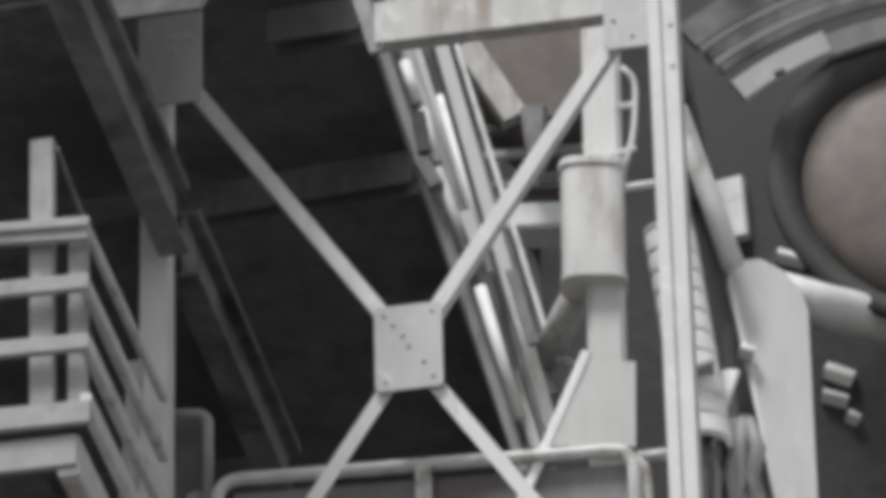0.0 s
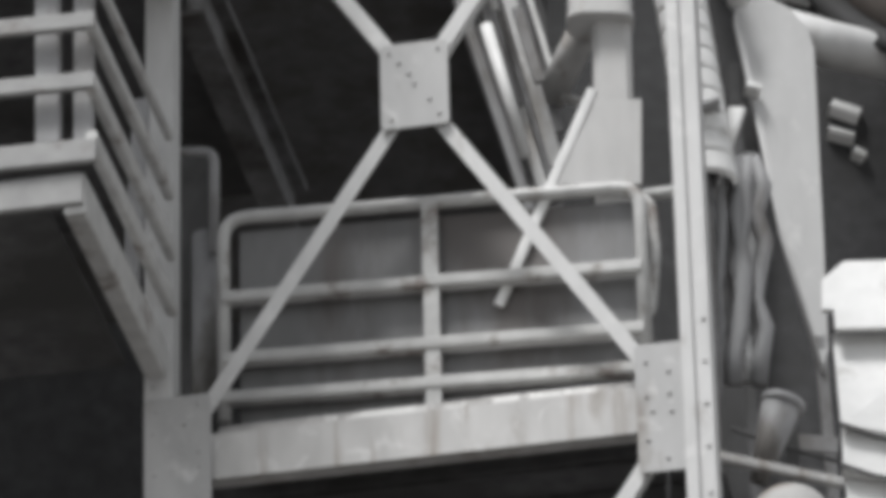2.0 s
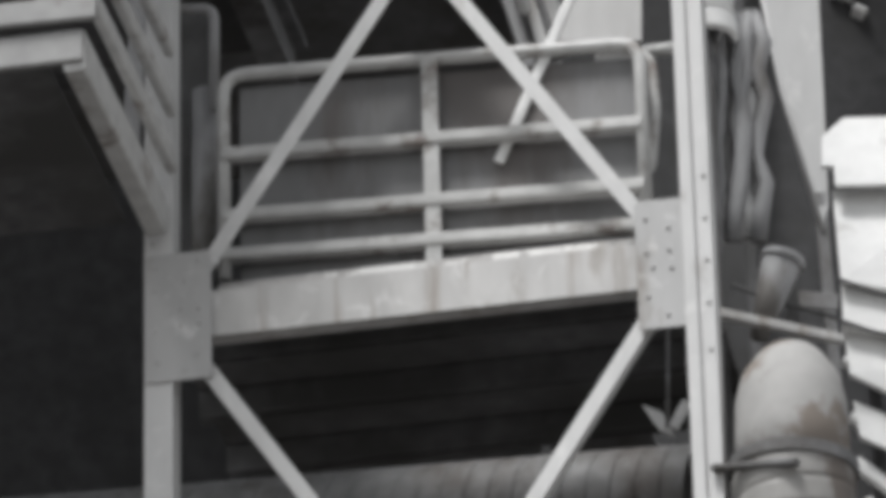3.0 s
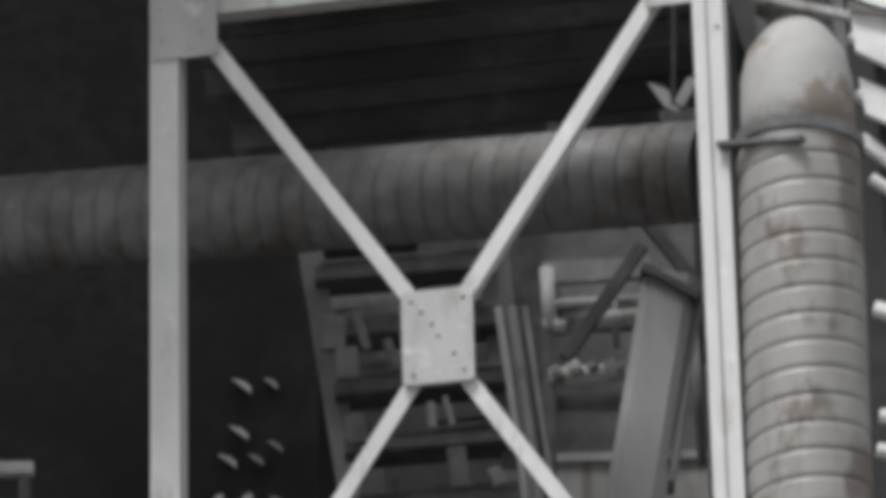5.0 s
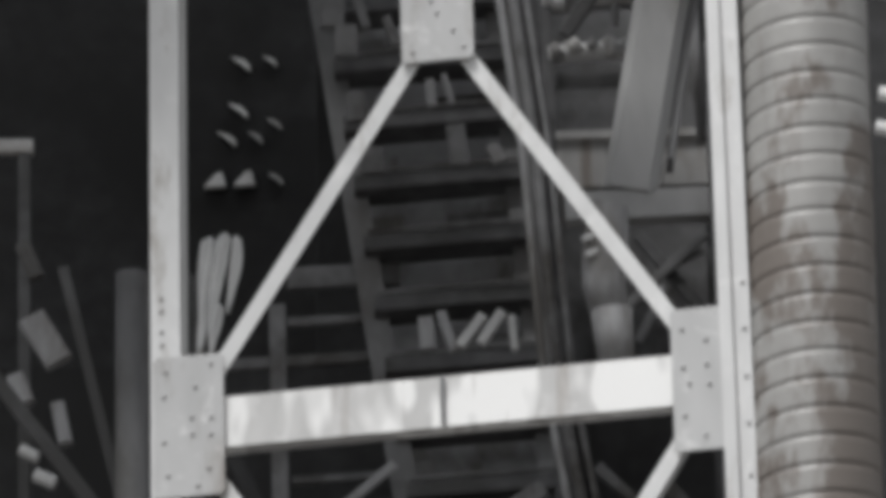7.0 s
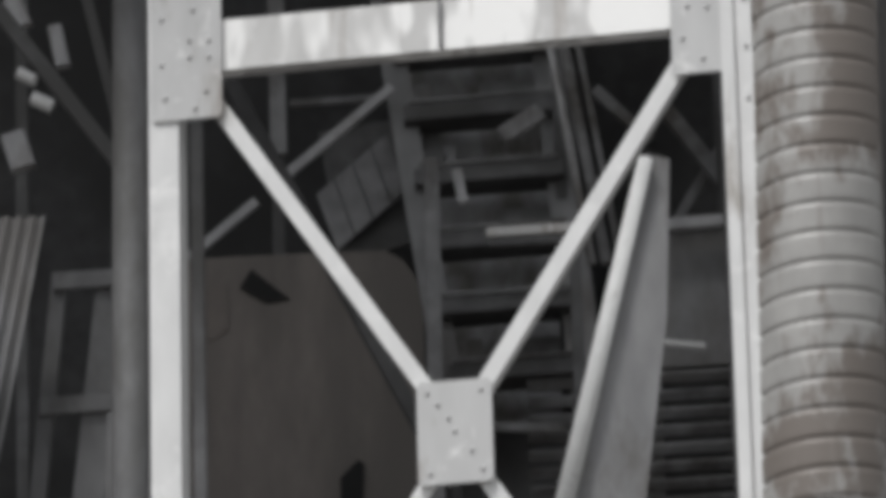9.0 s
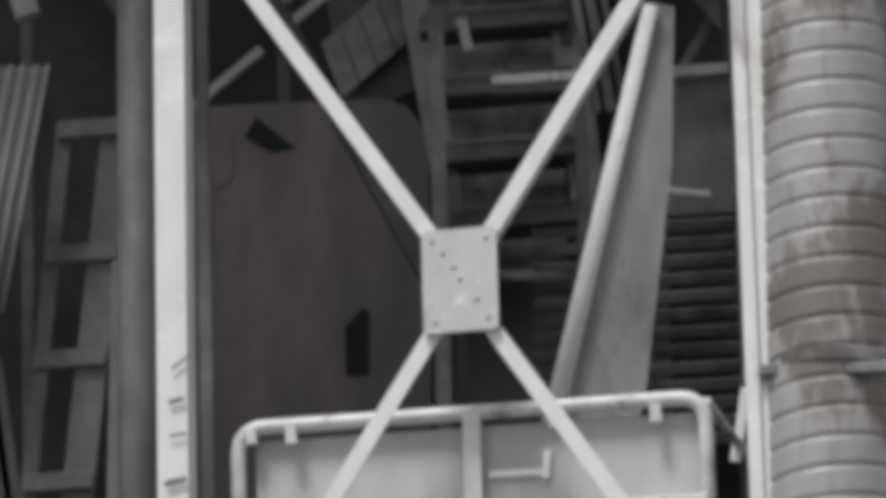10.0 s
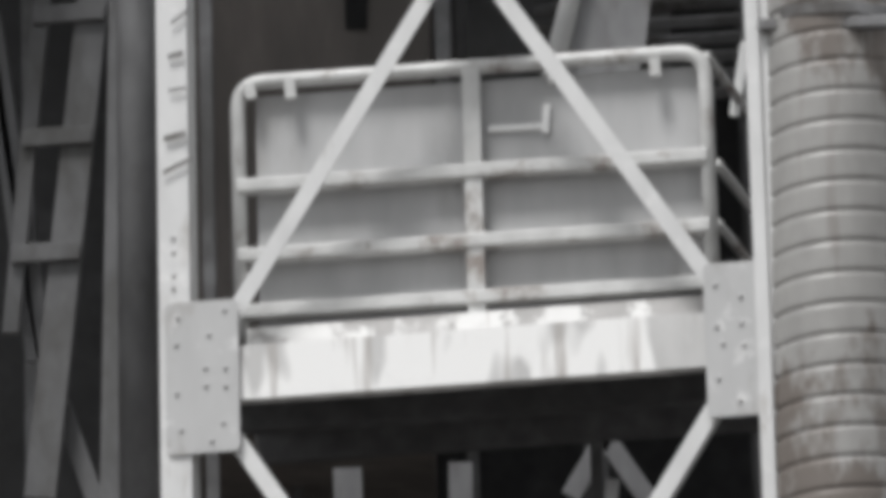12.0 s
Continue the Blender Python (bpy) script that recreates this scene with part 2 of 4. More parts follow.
# narrow raised cover strip on the outer post
part("cover_strip", bar(on_frame(1.247, -0.012, 0.0), on_frame(1.247, -0.012, 27.0), rect(0.062, 0.022), -BACK), PAINT, hoist)
bolt_mesh = bpy.data.meshes.new("bolt")
bm = bmesh.new()
bmesh.ops.create_cone(bm, cap_ends=True, segments=6, radius1=0.014, radius2=0.011, depth=0.006)
bmesh.ops.translate(bm, verts=bm.verts, vec=(0, 0, 0.003))
bmesh.ops.create_cone(bm, cap_ends=True, segments=8, radius1=0.007, radius2=0.006, depth=0.004, matrix=Matrix.Translation((0, 0, 0.008)))
bm.to_mesh(bolt_mesh)
bm.free()
bolt_mesh.materials.append(PLATE)
FACING = (-BACK).to_track_quat("Z", "Y")


def bolt_on(plate, u, back, z):
    ob = new("bolt", bolt_mesh)
    ob.parent = plate
    ob.location = on_frame(u, back, z) - base_of(plate)
    ob.rotation_mode = "QUATERNION"
    ob.rotation_quaternion = FACING
    return ob


def gusset(u0, u1, z, half, spots, back=-0.014):
    c = 0.018
    pts = [(u0, z - half + c), (u0 + c, z - half), (u1 - c, z - half), (u1, z - half + c), (u1, z + half - c), (u1 - c, z + half), (u0 + c, z + half), (u0, z + half - c)]
    plate = part("gusset_plate", slab([on_frame(a, back, b) for a, b in pts], 0.013, BACK), PLATE, hoist)
    for du, dz in spots:
        bolt_on(plate, u0 + du * (u1 - u0), back, z + dz * half)


for k in range(-1, 5):
    z = LEVEL0 - k * BAY
    if z < 0.5:
        break
    side = [(0.82, 0.86), (0.18, 0.80), (0.6, 0.55), (0.15, 0.45), (0.55, 0.12), (0.82, 0.10), (0.55, -0.12), (0.82, -0.14), (0.15, -0.2), (0.78, -0.62), (0.2, -0.68), (0.62, -0.85)]
    gusset(-1.318, -1.0, z, SIDE_H, side)
    gusset(1.0, 1.25, z, SIDE_H, [(0.2, 0.72), (0.62, 0.55), (0.2, 0.18), (0.62, 0.2), (0.3, -0.05), (0.65, -0.08), (0.2, -0.5), (0.55, -0.8)], 0.004 - 0.018)
    gusset(-MID_W, MID_W, z + BAY / 2, MID_H, [(0.14, 0.8), (0.28, 0.55), (0.86, 0.8), (0.5, 0.02), (0.72, -0.38), (0.86, -0.75), (0.16, -0.78), (0.42, 0.28)])
    for s in (-1, 1):
        for v in (-1, 1):
            zc = z + BAY / 2
            part("brace", bar(on_frame(s * 0.085, 0.02, zc + v * 0.15), on_frame(s * 1.06, 0.02, zc + v * (BAY / 2 - 0.22)), angle(0.072, 0.070, 0.010, s * v), -BACK), PAINT, hoist)

for k in range(-1, 4):
    z = LEVEL0 - k * BAY
    part("crossbeam", bar(on_frame(-1.03 if k >= 0 else -0.14, 0.02, z + 0.015), on_frame(1.03, 0.02, z + 0.015), channel(0.235, 0.10), -BACK), PATCHY if k > 0 else PALE, hoist)
part("joint_strip", bar(on_frame(-0.021, 0.004, LEVEL0 - BAY - 0.10), on_frame(-0.021, 0.004, LEVEL0 - BAY + 0.13), rect(0.018, 0.012, 0.003), -BACK), DIM, hoist, "dark joint in the beam")
part("hanger", bar(on_frame(-0.13, 0.03, LEVEL0 + BAY - 0.14), on_frame(-0.50, 0.03, LEVEL0 + BAY + 1.3), channel(0.075, 0.05), -BACK), STEEL, hoist)


posts = [o for o in hoist.children if o.name.startswith("post")]
for k in range(-1, 4):
    z = LEVEL0 - k * BAY
    for dz in (-0.46, -0.22, 0.0, 0.22, 0.44):
        bolt_on(posts[1], 1.325, 0.0, z + dz)
    for dz in (0.40, 0.46, 0.56, 0.62):
        bolt_on(posts[0], -1.28, 0.0, z + dz)

# ---- landings with railings ----
def landing(z, label, edge):
    """A steel landing behind the frame; its edge, deck and under-beams."""
    deck = thing("landing", on_frame(0, 0.3, z), label, "platform", "landings of the hoist")
    part("edge_beam", bar(on_frame(-1.0, 0.16, z + 0.155), on_frame(1.02, 0.16, z + 0.155), channel(0.17, 0.08), -BACK), edge, deck)
    part("deck_plate", slab([on_frame(-1.3, 0.2, z + 0.16), on_frame(1.25, 0.2, z + 0.16), on_frame(1.25, 1.9, z + 0.16), on_frame(-1.3, 1.9, z + 0.16)], 0.02, (0, 0, 1)), DEEP_GREY, deck)
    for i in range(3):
        part("joist", bar(on_frame(-1.3, 0.5 + i * 0.6, z + 0.08), on_frame(1.25, 0.5 + i * 0.6, z + 0.08), ibeam(0.14, 0.08), -BACK), DEEP_GREY, deck)
    return deck


landing(LEVEL0, "steel landing with a rust-streaked pale edge beam", FLAKED)
landing(LEVEL0 - 2 * BAY, "steel landing with a bright flaking edge beam", FLAKED)


def railing(a, b, drops, post_x, panel_drop, label, sheet, r=0.033):
    """Tube railing from top corner a to top corner b: rails at the given drops, posts, sheet panels behind."""
    a, b = Vector(a), Vector(b)
    low = Vector((0, 0, -panel_drop))
    rail = thing("railing", (a + b) / 2 + low, label, "railing", "railings of the landings")
    hoop = rounded([a + low, a, b, b + low], 0.12, 6)
    part("top_rail", tube(hoop, r, 14), RAIL, rail, smooth=True)
    for d in drops:
        o = Vector((0, 0, -d))
        part("mid_rail", bar(a + o - BACK * 0.01, b + o - BACK * 0.01, rect(0.062, 0.08, 0.010), -BACK), RAIL, rail)
    for s in post_x:
        q = a.lerp(b, s) - BACK * 0.035
        part("post", bar(q + low, q, channel(0.075, 0.035, 0.012), -BACK), RAIL, rail)
    n = len(post_x) + 1
    cuts = [0.03] + list(post_x) + [0.985]
    for s0, s1 in zip(cuts, cuts[1:]):
        q0, q1 = a.lerp(b, s0 + 0.004) + BACK * 0.05, a.lerp(b, s1 - 0.004) + BACK * 0.05
        top = Vector((0, 0, -0.05))
        part("sheet_panel", slab([q0 + low, q1 + low, q1 + top, q0 + top], 0.006, BACK), sheet, rail)
    return rail


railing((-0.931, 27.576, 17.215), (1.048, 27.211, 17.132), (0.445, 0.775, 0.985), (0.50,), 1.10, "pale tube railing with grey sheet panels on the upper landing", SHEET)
railing((-0.982, 27.586, 9.683), (1.033, 27.214, 9.664), (0.47, 0.78, 1.03), (0.505,), 1.16, "bright tube railing with pale sheet panels on the lower landing", LIGHT_SHEET)

# ---- spiral ducts ----
duct = thing("vertical_duct", (1.503, 26.950, 7.635), "rust-stained spiral-wound sheet metal duct standing beside the frame", "duct")
part("pipe", ribbed((1.500, 26.950, 6.397), (1.650, 26.950, 14.697), 0.270, 0.1315, 0.013, hand=-1), DUCT, duct, smooth=True)
part("elbow", tube([(1.648, 26.950, 14.654), (1.654, 26.950, 14.890), (1.658, 26.970, 15.064), (1.664, 27.000, 15.179), (1.671, 27.060, 15.273), (1.678, 27.140, 15.354)], [0.262, 0.262, 0.258, 0.235, 0.185, 0.10], 28), CAP, duct, "pale smooth elbow cap", smooth=True)

cross = duct = thing("cross_duct", (-0.484, 30.500, 16.200), "dim grey spiral duct, shade in its colour, hung level under the landing", "duct")
part("pipe", ribbed((-3.782, 31.600, 16.582), (1.389, 29.600, 15.915), 0.235, 0.13, 0.020), DUCT_DIM, duct, smooth=True)


def simple(name, bm, mat, label, category, group="", smooth=False, kind=""):
    """A thing of one piece."""
    return tagged(part(name, bm, mat, None, "", smooth), label, category, group, kind)


def leg(parent, x, y, z, w=0.06):
    """A dark post from the ground that carries a thing."""
    if parent.data:
        simple("beam_post", bar((x, y, 0), (x, y, z), rect(w, w)), DEEP_GREY, "dark post that carries the floor beam", "post")
    else:
        part("leg", bar((x, y, 0), (x, y, z), rect(w, w)), DEEP_GREY, parent)


def legs_to(parent, q, back=0.12):
    q = Vector(q)
    leg(parent, q.x, q.y + back, q.z)


# bands and bracket of the upright duct
duct = thing("duct_clamp", (1.430, 26.700, 14.637), "dark steel band clamp round the duct", "clamp", "clamps of the duct")
part("band", tube([(1.653, 26.950, 14.708), (1.656, 26.950, 14.765)], 0.296, 32), DIM, duct)
part("arm", bar((1.285, 26.842, 14.705), (1.654, 26.620, 14.620), rect(0.03, 0.05), -BACK), DIM, duct)
duct = thing("duct_clamp", (1.381, 26.700, 9.599), "dark steel band clamp round the duct", "clamp", "clamps of the duct")
part("band", tube([(1.580, 26.950, 9.653), (1.582, 26.950, 9.703)], 0.30, 32), DIM, duct)
part("arm", bar((1.258, 26.847, 9.659), (1.850, 26.600, 9.585), rect(0.05, 0.06), -BACK), DIM, duct)

# ---- top deck far above: dark underside, joists, edge members ----
TOP = 23.0
deck = thing("top_deck", (-4, 34, TOP), "dark underside of the charging deck high above", "platform")
edge0, edge1 = Vector((-0.197, 32.153, 23.000)), Vector((0.687, 37.498, 23.000))
away = (edge1 - edge0).normalized()
# plate runs 4.4 m further forward, unseen, to shade the stair and walls
e0, e1 = edge0 - away * 4.4, edge1 + away * 6.65
part("deck_plate", slab([e0, e1, e1 + Vector((-12, 0, 0)), e0 + Vector((-12, 0, 0))], 0.05, (0, 0, 1)), MID, deck)
part("joist", bar(Vector((-3.117, 31.733, 22.800)), Vector((-2.261, 37.306, 22.800)), ibeam(0.15, 0.30), (0, 0, -1)), DEEP_GREY, deck)
part("cross_girder", bar((-1.288, 33.943, 22.700), (0.061, 33.572, 22.700), ibeam(0.22, 0.16), (0, -1, 0)), MID, deck)
part("cross_girder", bar((-0.755, 32.033, 22.700), (-0.230, 31.907, 22.700), ibeam(0.22, 0.16), (0, -1, 0)), MID, deck)
part("edge_member", bar((-0.213, 32.032, 22.920), (0.673, 37.284, 22.920), ibeam(0.06, 0.12), (0, 0, -1)), PAINT, deck)
# deck-edge members tilted towards the sun; white pieces carry painted brightness
inc = thing("tilted_rails", (0.35, 29.0, LEVEL0 + 0.2), "bundle of deck-edge rails and pipes, tilted and whitened to look lit", "hoist")
INCLINE = (
    ((-0.308, 29.100, 21.439), (0.577, 29.100, 18.042), 0.055, 0.05, STEEL, 0), ((-0.201, 29.050, 21.330), (0.621, 29.050, 18.013), 0.022, 0.03, DEEP_GREY, 0),
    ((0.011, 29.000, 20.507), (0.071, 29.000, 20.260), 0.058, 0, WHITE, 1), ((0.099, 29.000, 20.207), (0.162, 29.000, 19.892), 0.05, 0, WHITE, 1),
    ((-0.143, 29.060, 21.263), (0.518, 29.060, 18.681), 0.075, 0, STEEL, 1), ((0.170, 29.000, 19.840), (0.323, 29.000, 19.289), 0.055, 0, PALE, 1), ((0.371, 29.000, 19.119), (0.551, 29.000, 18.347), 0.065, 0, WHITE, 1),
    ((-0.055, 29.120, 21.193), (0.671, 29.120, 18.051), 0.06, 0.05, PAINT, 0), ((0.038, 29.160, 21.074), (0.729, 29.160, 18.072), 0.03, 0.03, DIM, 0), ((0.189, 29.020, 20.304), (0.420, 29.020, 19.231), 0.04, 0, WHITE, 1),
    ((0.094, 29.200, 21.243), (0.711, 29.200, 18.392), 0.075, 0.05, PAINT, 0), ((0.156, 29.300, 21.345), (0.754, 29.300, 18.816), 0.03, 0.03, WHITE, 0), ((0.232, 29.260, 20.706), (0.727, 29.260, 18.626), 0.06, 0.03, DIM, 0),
    ((0.075, 28.980, 20.177), (0.105, 28.980, 19.933), 0.07, 0.05, DEEP_GREY, 0), ((0.084, 28.980, 19.882), (0.159, 28.980, 19.725), 0.08, 0.05, DIM, 0), ((0.301, 28.980, 19.557), (0.376, 28.980, 19.309), 0.07, 0.05, PAINT, 0), ((0.532, 29.000, 19.216), (0.635, 29.000, 18.776), 0.055, 0.04, STEEL, 0))
for q0, q1, w, d, m, round_one in INCLINE:
    if round_one:
        part("pipe", tube([q0, q1], w / 2, 14), m, inc, smooth=True)
    else:
        part("rail", bar(q0, q1, rect(w, d)), m, inc)

# roof of the side gallery: a deep beam square to the frame, passing close beside its post, under a plate
gr = thing("gallery_roof", on_frame(-2.0, -1.0, 18.3), "dull grey roof beam and dark deck over the side gallery", "roof")
for f0, f1 in ((-2.6, -0.03), (0.17, 2.6)):
    part("beam", bar(on_frame(-1.135, f0, 18.485), on_frame(-1.135, f1, 18.485), ibeam(0.15, 0.37, 0.02), (0, 0, -1)), DIM, gr)
part("deck_plate", slab([on_frame(-5.5, -1.75, 18.675), on_frame(-1.06, -1.75, 18.675), on_frame(-1.06, -0.03, 18.675), on_frame(-5.5, -0.03, 18.675)], 0.03, (0, 0, 1)), DEEP_GREY, gr)
part("deck_plate", slab([on_frame(-5.5, 0.2, 18.675), on_frame(-1.06, 0.2, 18.675), on_frame(-1.06, 2.6, 18.675), on_frame(-5.5, 2.6, 18.675)], 0.03, (0, 0, 1)), DEEP_GREY, gr)
# added out of view: plate, skirt and posts that shade the frame's upper corner
part("unseen_shade_deck", slab([on_frame(-5.5, -1.3, 20.4), on_frame(-0.72, -1.3, 20.4), on_frame(-0.72, -0.03, 20.4), on_frame(-5.5, -0.03, 20.4)], 0.04, (0, 0, 1)), DEEP_GREY, gr)
part("unseen_shade_panel", slab([on_frame(-5.5, -1.3, 18.85), on_frame(-0.72, -1.3, 18.85), on_frame(-0.72, -1.3, 20.4), on_frame(-5.5, -1.3, 20.4)], 0.03, BACK), DEEP_GREY, gr)
for u in (-5.4, -3.2, -1.45):
    part("post", bar(on_frame(u, -0.2, 18.7), on_frame(u, -0.2, 20.4), rect(0.10, 0.10), -BACK), DEEP_GREY, gr)
part("edge_angle", bar(on_frame(-5.5, -1.76, 18.76), on_frame(-1.06, -1.76, 18.76), rect(0.10, 0.05), -BACK), DEEP_GREY, gr)

# ---- pale column, hopper and struts under the deck ----
col = thing("column", (1.000, 28.800, 17.983), "pale weathered steel column with a thick sleeve", "column")
part("shaft", bar((0.954, 28.800, 15.96), (1.029, 28.800, 20.524), rect(0.195, 0.19, 0.03)), COLUMN, col)
def squarish(w, d, n=28, power=0.55):
    """A soft-cornered square section."""
    out_line = []
    for i in range(n):
        c, v = math.cos(2 * math.pi * i / n), math.sin(2 * math.pi * i / n)
        out_line.append((w / 2 * math.copysign(abs(c) ** power, c), d / 2 * math.copysign(abs(v) ** power, v)))
    return out_line


part("sleeve", bar((0.946, 28.750, 18.965), (0.958, 28.750, 19.652), squarish(0.325, 0.26)), COLUMN, col)
for q, w in ((18.972, 0.338), (19.640, 0.35)):
    part("sleeve_band", bar((0.946 + (q - 18.965) * 0.017, 28.750, q - 0.02), (0.947 + (q - 18.965) * 0.017, 28.750, q + 0.02), squarish(w, w - 0.065)), COLUMN, col)
part("strut", tube([(0.888, 28.900, 19.061), (0.688, 29.300, 18.851)], 0.08, 18), PALE, col, smooth=True)
part("strut_foot", tube([(0.753, 29.200, 18.807), (0.923, 29.200, 18.736)], 0.025, 12), PALE, col, smooth=True)
part("bracket", tube(rounded([(1.129, 28.700, 20.246), (1.200, 28.700, 20.175), (1.178, 28.700, 19.830), (1.099, 28.700, 19.559)], 0.1), 0.016, 10), PAINT, col, smooth=True)
part("bracket", bar((1.106, 28.700, 20.004), (1.203, 28.700, 20.019), rect(0.03, 0.03)), PAINT, col)
part("bracket", bar((1.067, 28.700, 19.713), (1.184, 28.700, 19.754), rect(0.03, 0.03)), PAINT, col)
hop = thing("hopper", (0.687, 31.500, 21.776), "dull brown-grey sheet hopper with a pale strut", "hopper")
part("shell", slab([(0.335, 31.500, 22.397), (1.046, 31.500, 22.493), (1.007, 31.500, 21.805), (0.685, 31.500, 21.719), (0.469, 31.500, 21.972)], 0.6), BROWN, hop)
part("strut", bar((0.361, 31.300, 22.092), (0.624, 31.300, 21.604), rect(0.15, 0.1)), PALE, hop)
part("spout", bar((0.730, 31.300, 21.647), (0.736, 31.300, 21.309), rect(0.16, 0.16, 0.03), prof_b=rect(0.09, 0.1, 0.02)), STEEL, hop)
gal = thing("service_gallery", (0.672, 31.800, 21.212), "pale steel gallery with cross rails and a bright box end", "gallery")
for q0, q1, w, m in (((0.417, 31.800, 21.854), (1.012, 31.800, 21.876), 0.06, DIM), ((0.454, 31.800, 21.678), (1.023, 31.800, 21.723), 0.05, PAINT), ((0.481, 31.800, 21.480), (0.904, 31.800, 21.514), 0.04, STEEL),
                     ((0.519, 31.900, 21.466), (0.872, 31.900, 21.476), 0.07, BROWN)):
    part("rail", bar(q0, q1, rect(w, 0.05)), m, gal)
part("end_box", bar((0.557, 31.600, 21.084), (0.864, 31.600, 21.095), rect(0.17, 0.25, 0.02)), WHITE, gal, "bright white box end")
part("post", bar((0.654, 31.900, 21.125), (0.668, 31.900, 20.531), rect(0.07, 0.07)), DEEP_GREY, gal)
part("knee", bar((0.864, 31.700, 21.785), (0.709, 31.700, 21.412), rect(0.07, 0.05)), STEEL, gal)
wall = part("wall_inner", box(-0.1, 1.42, 33.0, 33.1, 0, 17.6), DIM, None)
tagged(wall, "dull dark sheet wall behind the column and stair", "wall", kind="structure")
simple("bright_rod", bar((0.850, 27.273, 17.703), (0.371, 27.361, 16.589), rect(0.052, 0.03, 0.01)), WHITE, "bright white flat bar leaning across the railing", "rod")
part("stay_plate", slab([(0.906, 28.600, 18.433), (1.132, 28.600, 18.427), (1.114, 28.600, 17.939), (0.693, 28.600, 17.950)], 0.02), COLUMN, col)

# ---- right-hand side: girder, elbow plate, large pipe end, white cladding ----
gir = thing("edge_girder", (1.775, 31.408, 20.500), "grey girder with a bright round edge running to the back", "girder")
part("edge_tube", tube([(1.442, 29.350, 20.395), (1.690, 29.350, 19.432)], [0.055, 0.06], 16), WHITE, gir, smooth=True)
part("edge_tube", tube([(1.497, 30.300, 21.351), (1.498, 30.300, 20.930)], 0.03, 16), STEEL, gir, smooth=True)
part("web", bar((1.370, 28.867, 20.700), (1.848, 32.489, 20.700), rect(0.12, 0.2), (0, 0, -1)), DIM, gir)
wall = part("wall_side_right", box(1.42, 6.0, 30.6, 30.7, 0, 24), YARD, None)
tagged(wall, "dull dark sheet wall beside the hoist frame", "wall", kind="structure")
elb = thing("bent_plate", (1.991, 29.500, 17.467), "smooth pale grey tapering plate with a rounded top", "plate")
crown = [(1.849, 29.500, 18.129), (1.664, 29.500, 19.420), (1.674, 29.500, 19.496), (1.720, 29.500, 19.550), (1.839, 29.500, 19.560), (1.953, 29.500, 19.488), (2.036, 29.500, 19.376), (2.073, 29.500, 19.238), (2.065, 29.500, 18.123), (2.057, 29.500, 17.465), (2.013, 29.500, 17.321)]
part("face_plate", slab(crown, 0.05), PAINT, elb)
part("stub_pipe", tube([(1.839, 29.650, 19.465), (2.176, 29.700, 19.373), (3.018, 30.600, 19.678)], 0.125, 24), PAINT, elb, smooth=True)
part("edge_bead", tube([(1.678, 29.500, 19.454), (1.854, 29.500, 18.129), (2.019, 29.500, 17.337)], 0.014, 10), PAINT, elb, smooth=True)
part("web_edge", bar((2.019, 29.520, 17.542), (2.056, 29.600, 16.297), rect(0.06, 0.05)), STEEL, elb)
bell = thing("pipe_end", (2.830, 29.900, 20.229), "large brown-tinted pipe end with dark collar and pale flange bands", "pipe")
HUB = Vector((2.845, 29.900, 20.228))
out = Vector((0.05, -1, 0.02)).normalized()
sidew = out.cross(Vector((0, 0, 1))).normalized()
upw = sidew.cross(out) * -1 if sidew.cross(out).z < 0 else sidew.cross(out)


def disc_ring(r0, r1, rise0, rise1, a0=0.0, a1=360.0, thick=0.05, n=64):
    """A ring or arc round the pipe's axis, between two radii."""
    bm = bmesh.new()
    loops = []
    for r, h in ((r0, rise0), (r1, rise1), (r1, rise1 - thick), (r0, rise0 - thick)):
        loops.append([bm.verts.new(HUB + out * h + (sidew * math.cos(radians(a0 + (a1 - a0) * i / n)) + upw * math.sin(radians(a0 + (a1 - a0) * i / n))) * r) for i in range(n + 1)])
    for i in range(n):
        for k in range(4):
            bm.faces.new((loops[k][i], loops[k][i + 1], loops[(k + 1) % 4][i + 1], loops[(k + 1) % 4][i]))
    return bm


dome = bmesh.new()
prev = None
for j in range(9):
    w = j / 8 * math.pi / 2
    ring = [dome.verts.new(HUB + out * 0.16 * math.cos(w) + (sidew * math.cos(2 * math.pi * i / 48) + upw * math.sin(2 * math.pi * i / 48)) * max(0.74 * math.sin(w), 0.001)) for i in range(48)]
    if prev:
        for i in range(48):
            dome.faces.new((prev[i], prev[(i + 1) % 48], ring[(i + 1) % 48], ring[i]))
    prev = ring
part("end_dish", dome, BROWN, bell, "brown-tinted smooth dish", smooth=True)
part("collar", disc_ring(0.74, 0.93, 0.0, 0.10), YARD, bell, smooth=True)
HUB = Vector((3.152, 29.800, 19.090))
part("flange_band", disc_ring(2.045, 2.16, 0.14, 0.17, 49, 65), PAINT, bell, "pale flange segment with a bolt hole")
part("flange_band", disc_ring(2.04, 2.155, 0.10, 0.13, 65, 96), STEEL, bell)
for r0, r1, m in ((2.255, 2.285, STEEL), (2.31, 2.335, PAINT), (2.36, 2.40, STEEL), (2.425, 2.445, PAINT), (2.47, 2.62, DIM)):
    part("flange_band", disc_ring(r0, r1, 0.12, 0.14, 50, 96), m, bell)
# dark peg stands in for the shade inside the bolt hole
part("hole", bar((1.977, 29.550, 20.733), (2.026, 29.550, 20.754), circ(0.018, 12)), DEEP_GREY, bell)
wd = thing("white_hose", (1.411, 28.200, 17.737), "bright white ribbed hose running behind the post", "hose")
